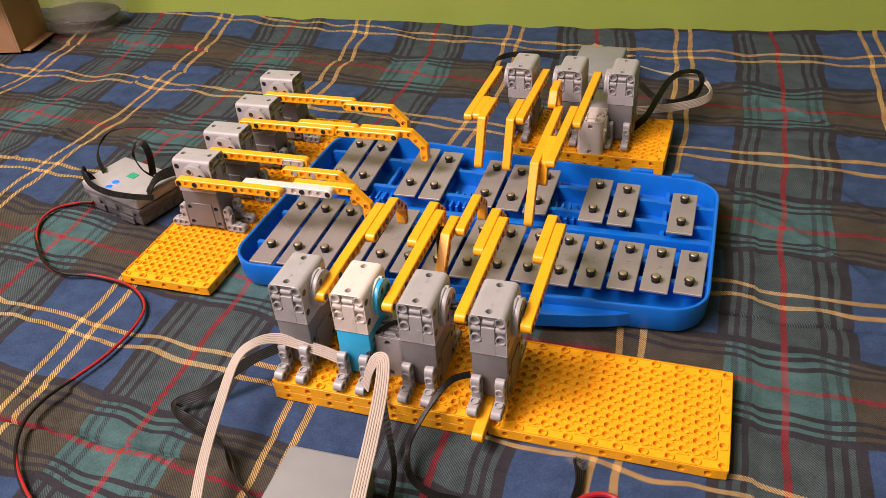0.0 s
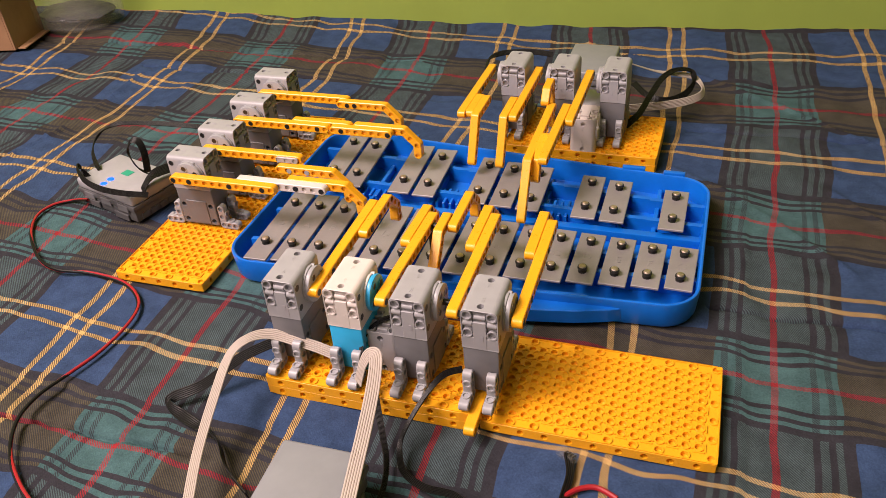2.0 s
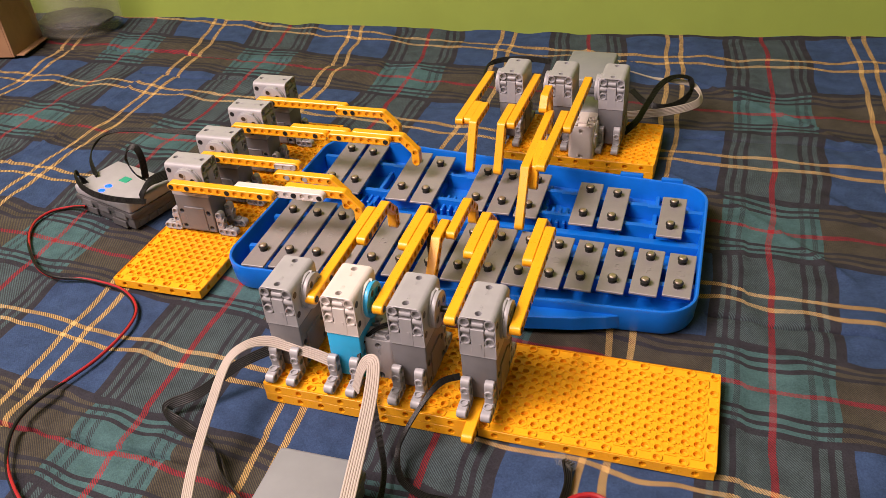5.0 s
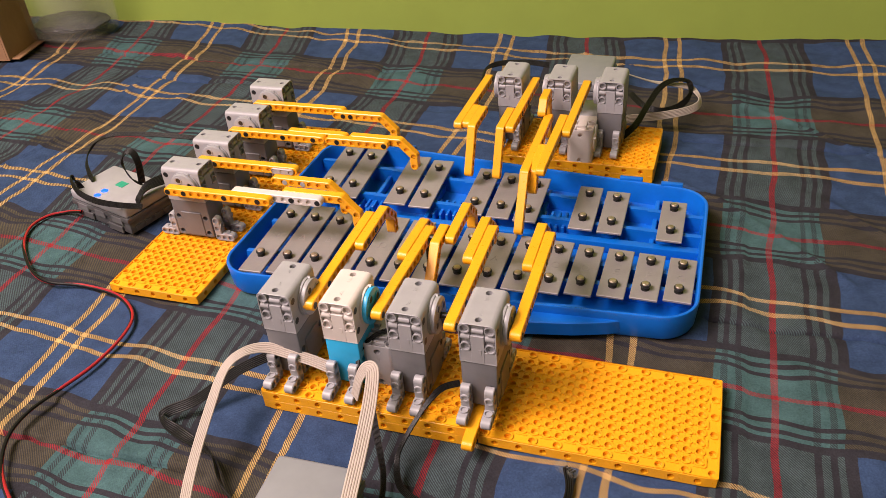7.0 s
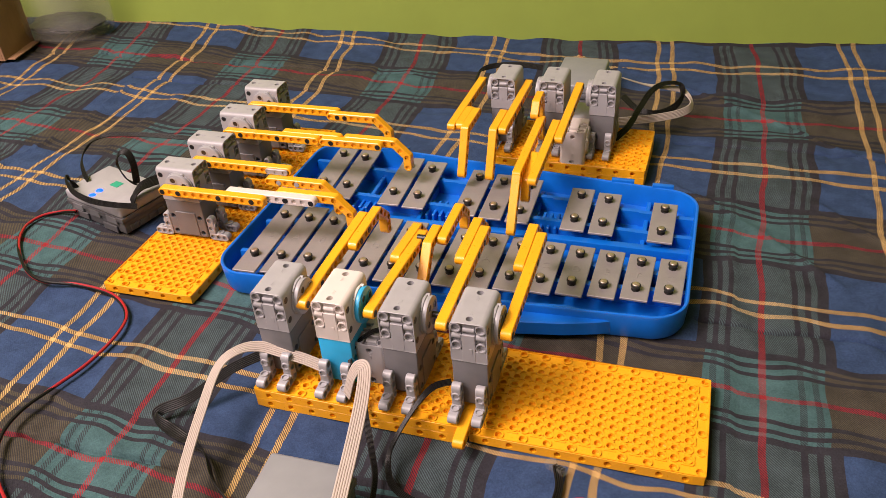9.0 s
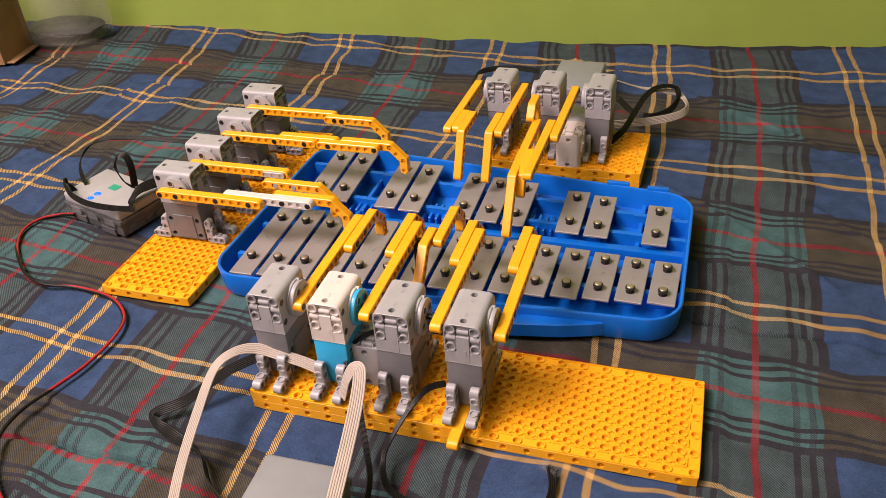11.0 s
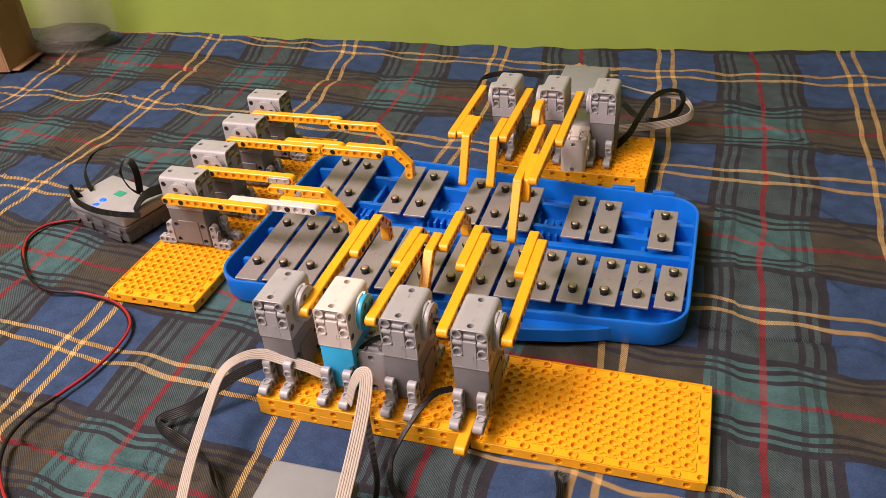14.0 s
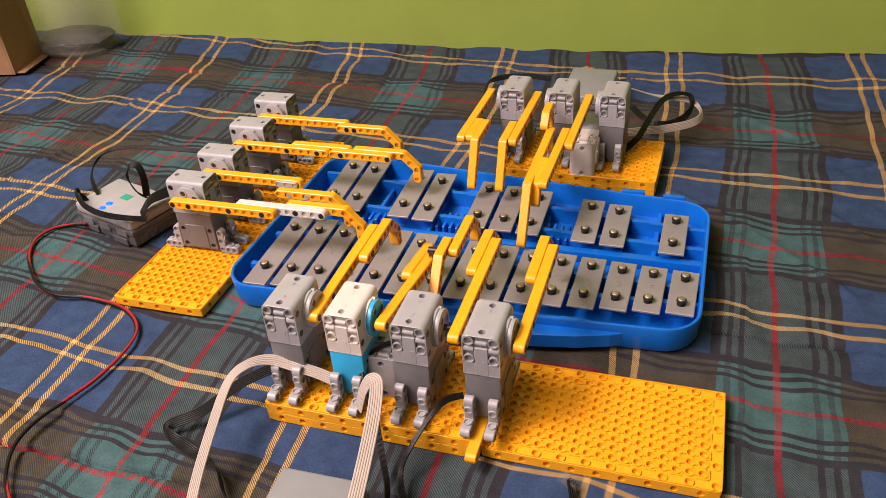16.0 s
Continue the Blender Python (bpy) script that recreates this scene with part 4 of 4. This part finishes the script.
ribbon("ribbon_cable", [(-56.7, 24.5, 3.20), (-57.8, 24.6, 5.00), (-57.4, 23.8, 5.20), (-54.8, 21.8, 5.00), (-51.8, 20.9, 4.70), (-48.7, 20.9, 4.50), (-46.0, 21.6, 4.20)], 0.7, 0.15, CABLE_BLACK, "flat black ribbon cable bent round a hub", 6, normals=[(0.4, -0.3, 0.8), (-0.8, -0.3, 0.4), (-0.8, -0.5, 0.3), (-0.4, -0.7, 0.5), (-0.2, -0.7, 0.7), (0, -0.7, 0.7), (0, -0.7, 0.7)])
ribbon("ribbon_cable", [(-47.8, 22.9, 3.60), (-47.6, 23.6, 4.40), (-47.3, 25.3, 4.80), (-46.3, 26.9, 4.80), (-45.2, 28.1, 4.40)], 1.5, 0.18, CABLE_BLACK, "bundled black ribbon cable between a hub and a motor", 8, normals=[(-0.5, -0.6, 0.6)] * 2 + [(0, -0.6, 0.8)] * 3)
ribbon("ribbon_cable", [(4.8, 59.7, 7.50), (8.2, 62.0, 5.60), (11.1, 63.3, 4.80), (13.3, 64.2, 4.00), (14.5, 61.9, 3.20), (13.3, 60.0, 2.80), (9.9, 58.1, 2.60), (5.3, 56.3, 2.60)], 1.1, 0.16, CABLE_WHITE, "flat white ribbon cable looped beside a base plate", 6, normals=[(0, 0.2, 1), (0, 0.1, 1), (0, -0.2, 1), (0.5, -0.3, 0.8), (0.9, -0.5, 0.2), (0.2, -1, 0.2), (0, -1, 0.2), (0, -1, 0.2)])
ribbon("ribbon_cable", [(5.5, 51.2, 2.60), (7.0, 53.1, 3.60), (8.0, 56.7, 4.60), (9.1, 60.4, 5.40), (10.7, 62.9, 5.60), (12.7, 64.1, 5.00), (13.1, 62.7, 3.80), (12.0, 60.7, 3.00), (9.8, 59.2, 2.80), (7.3, 60.0, 3.00), (5.2, 62.8, 3.40)], 0.9, 0.16, CABLE_BLACK, "flat black ribbon cable looped beside a base plate", 6, normals=[(-0.3, -0.8, 0.4)] * 4 + [(0, -0.2, 1)] * 2 + [(0.9, -0.4, 0.2), (0.3, -0.7, 0.5)] + [(0, -0.5, 0.8)] * 3)
ribbon("ribbon_cable", [(-14.6, 58.1, 5.00), (-15.2, 61.2, 6.00), (-13.7, 63.3, 6.40), (-9.8, 64.4, 6.40), (-6.6, 64.8, 6.00)], 0.9, 0.16, CABLE_BLACK, "flat black ribbon cable behind the motors", 6, normals=[(-0.7, -0.6, 0.3)] * 2 + [(0, -0.5, 0.8)] * 3)

g = thing("power_wire", M(0, 0, 0), "thin red and black twin wire winding over the quilt", "wire")
LINE = [(-56.9, 23.2, 1.20), (-59.8, 23.8, 0.40), (-61.9, 22.4, 0.34), (-62.2, 19.7, 0.34), (-60.1, 16.2, 0.34), (-55.6, 12.1, 0.34), (-51.9, 10.6, 0.34), (-47.7, 11.1, 0.34), (-42.7, 10.4, 0.34), (-39.2, 8.0, 0.34), (-38.1, 4.8, 0.34), (-38.3, 0.5, 0.34), (-39.4, -3.2, 0.34), (-40.3, -6.4, 0.34), (-40.0, -9.3, 0.34), (-38.0, -12.4, 0.34), (-34.6, -15.1, 0.34), (-30.4, -17.3, 0.34)]
LIES = (1, 1, 1, 1, 0.8, 0, 0, 0.9, 1, 1, 1, 1, 0.8, 0, 0, 0.6, 1, 1)  # 0 where the black strand lies on top of the red one
cord("red_strand", LINE, 0.155, RED, g, "red insulated strand")
cord("black_strand", [(x + 0.27 - 0.37 * k, y - 0.21 + 0.11 * k, z + 0.30 - 0.40 * k) for (x, y, z), k in zip(LINE, LIES)], 0.16, CABLE_BLACK, g, "black insulated strand")
g = thing("power_wire", M(0, 0, 0), "short bend of red wire lying on the quilt", "wire")
cord("red_strand", [(7.9, -5.4, 0.25), (9.0, -4.3, 0.30), (10.4, -3.8, 0.30), (12.0, -4.4, 0.25)], 0.22, RED, g)


def cable_plug():
    """A clear plug with dark contacts at the end of a cable."""
    g = thing("cable_plug", M(7.92, -1.50, 0.15, 0, -20, -39), "clear plastic plug with dark contact slots", "plug")
    bm = bmesh.new()
    add_box(bm, -0.8, -0.38, 0, 0.8, 0.38, 0.6, 0.08, 1)
    add_box(bm, -1.2, -0.45, 0.1, -0.6, 0.45, 0.8, 0.08, 1)
    part("plug_body", bm, CLEAR, g)
    for k in range(4):
        bm = bmesh.new()
        add_box(bm, -0.35 + 0.33 * k, -0.2, 0.59, -0.18 + 0.33 * k, 0.2, 0.63)
        part("contact", bm, BLACK, g)


cable_plug()


def cardboard_box():
    g = thing("cardboard_box", M(-106.8, 67.0, 0.1, 0, 0, 11.5), "open brown cardboard box with pale torn paper tape", "box")
    for name, b in (("front_panel", (-16, 0, 0, -0.4, 0.4, 13)), ("side_panel", (-0.4, 0, 0, 0, 10.5, 13)), ("back_panel", (-16, 10.1, 0, -0.4, 10.5, 13)), ("bottom_panel", (-16, 0.4, 0, -0.4, 10.1, 0.4))):
        bm = bmesh.new()
        add_box(bm, *b, 0.06, 1)
        part(name, bm, CARD, g)
    bm = bmesh.new()
    add_box(bm, -0.3, 0.5, 0, 0, 10.2, 6.0, 0.05, 1)
    part("side_flap", bm, CARD, g, "", M(0.2, 0, 12.6, 0, 35, 0))
    bm = bmesh.new()
    add_box(bm, -12, -2.6, 12.95, 0.3, 2.6, 13.1, 0.04, 1)
    part("tape", bm, PAPER, g, "pale torn paper tape", M(0, 0, 0.1, 8, 6, 0))
    bm = bmesh.new()
    add_box(bm, 0.0, 0.6, 0, 1.6, 9.6, 0.25, 0.06, 1)
    part("bottom_flap", bm, CARD, g)


def storage_bin():
    g = thing("storage_bin", M(-103.6, 81.4, 0.3), "cloudy clear plastic tub with dark bags inside", "tub")
    prof = [(7.6, 0.1), (8.4, 0.6), (8.7, 1.6), (9.6, 26.0), (10.1, 26.3), (10.0, 26.8), (9.3, 26.6), (8.4, 1.8), (7.5, 0.5)]
    n = 36
    bm = bmesh.new()
    rings = []
    for r, z in prof:
        ring = []
        for k in range(n):
            a = 2 * math.pi * k / n
            c, s = math.cos(a), math.sin(a)
            e = (abs(c) ** 3 + abs(s) ** 3) ** (-1 / 3)
            ring.append((r * c * e, r * s * e * 0.75, z))
        rings.append(ring)
    vs = lathe_rings(bm, rings)
    bm.faces.new(vs[0])
    bm.faces.new(vs[-1])
    part("tub", bm, CLEAR, g)
    bm = bmesh.new()
    bmesh.ops.create_icosphere(bm, subdivisions=4, radius=1.0)
    for v in bm.verts:
        d = 1 + 0.16 * noise.noise(v.co * 2.2) + 0.05 * noise.noise(v.co * 7)
        v.co = Vector((v.co.x * 7.6 * d, v.co.y * 5.4 * d, max(-1.3, v.co.z * 1.2 * d)))
    part("bag", bm, BAG, g, "crumpled dark plastic bag", M(0, 0, 2.1))


cardboard_box()
storage_bin()


# ---- motion: the arms strike the bars ----
STRIKES = {
    "front_b": (9.5, {0.2: 1, 0.3: .5, 1.4: 1, 1.5: .6, 1.6: 1, 1.7: .35, 1.8: .25, 1.9: 1, 2.0: .3, 2.1: .4, 2.2: .7, 2.3: .8, 2.4: .3, 2.5: .1, 2.6: 1, 2.7: .3, 2.8: .1,
                      3.8: .9, 3.9: .7, 4.0: .5, 4.1: .4, 4.2: .1, 4.7: 1, 4.8: .5, 5.2: 1, 5.3: .5, 5.9: .8, 6.4: 1, 6.5: .15, 6.6: .5, 6.7: .6, 6.8: .3, 6.9: 1, 7.0: .4, 7.1: .1,
                      7.7: 1, 7.8: .6, 7.9: .1, 8.9: 1, 9.0: .6, 9.1: .15, 9.2: .1, 9.8: 1, 9.9: .4, 10.6: 1, 10.7: .5, 11.3: .5, 11.4: .5, 11.5: .75, 11.6: .3, 11.7: 1, 11.8: .8, 11.9: 1,
                      12.0: .4, 12.2: 1, 12.3: .7, 12.4: .1, 13.4: 1, 13.5: .35, 13.6: 1, 13.7: .4, 13.8: .8, 13.9: .5, 14.0: .4, 14.1: 1, 14.2: .7, 14.3: .6, 14.4: .3, 14.5: .35,
                      14.6: .9, 14.7: .3, 14.8: .1, 15.9: .1, 16.0: 1}),
    "front_c": (9.6, {0.4: .8, 0.5: 1, 0.6: .3, 0.7: .6, 0.8: .2, 0.9: .5, 1.0: .2, 1.1: 1, 1.2: .4, 1.3: .1, 2.8: .7, 2.9: 1, 3.0: .5, 3.1: .6, 3.2: .1, 3.3: 1, 3.4: .4, 3.5: 1,
                       3.6: .2, 5.5: 1, 5.6: .3, 7.7: .7, 7.8: .7, 7.9: .2, 8.0: .85, 8.1: .3, 10.2: 1, 10.3: .3, 12.3: .1, 12.4: .5, 12.5: 1, 12.6: .3, 12.7: 1, 12.8: .15, 12.9: .2,
                       13.0: .15, 13.1: .8, 13.2: .2, 13.3: .1}),
    "front_low": (10.0, {6.3: .5, 6.4: .2, 8.7: .1, 14.7: .5, 14.8: .4, 14.9: 1, 15.0: 1, 15.1: .3, 15.2: .1, 15.3: .9, 15.5: .3, 15.6: .1, 15.9: .3}),
    "back_c": (7.0, {1.7: .9, 1.8: .2, 4.1: .5, 6.5: 1, 6.6: .1, 7.1: .8, 7.5: .2, 8.1: .7, 8.6: .7, 8.9: .6, 9.0: .4, 11.3: .6, 11.4: .3, 13.7: .8, 14.9: .9}),
}


def motions():
    for name, (full, hits) in STRIKES.items():
        arm = ARMS[name]
        x, y, z = arm.matrix_basis.translation
        rows = []
        for k in range(161):
            t = k / 10
            rows.append((t, pose(x, y, z, -full * hits.get(t, 0.0))))
        walk(arm, rows)


motions()
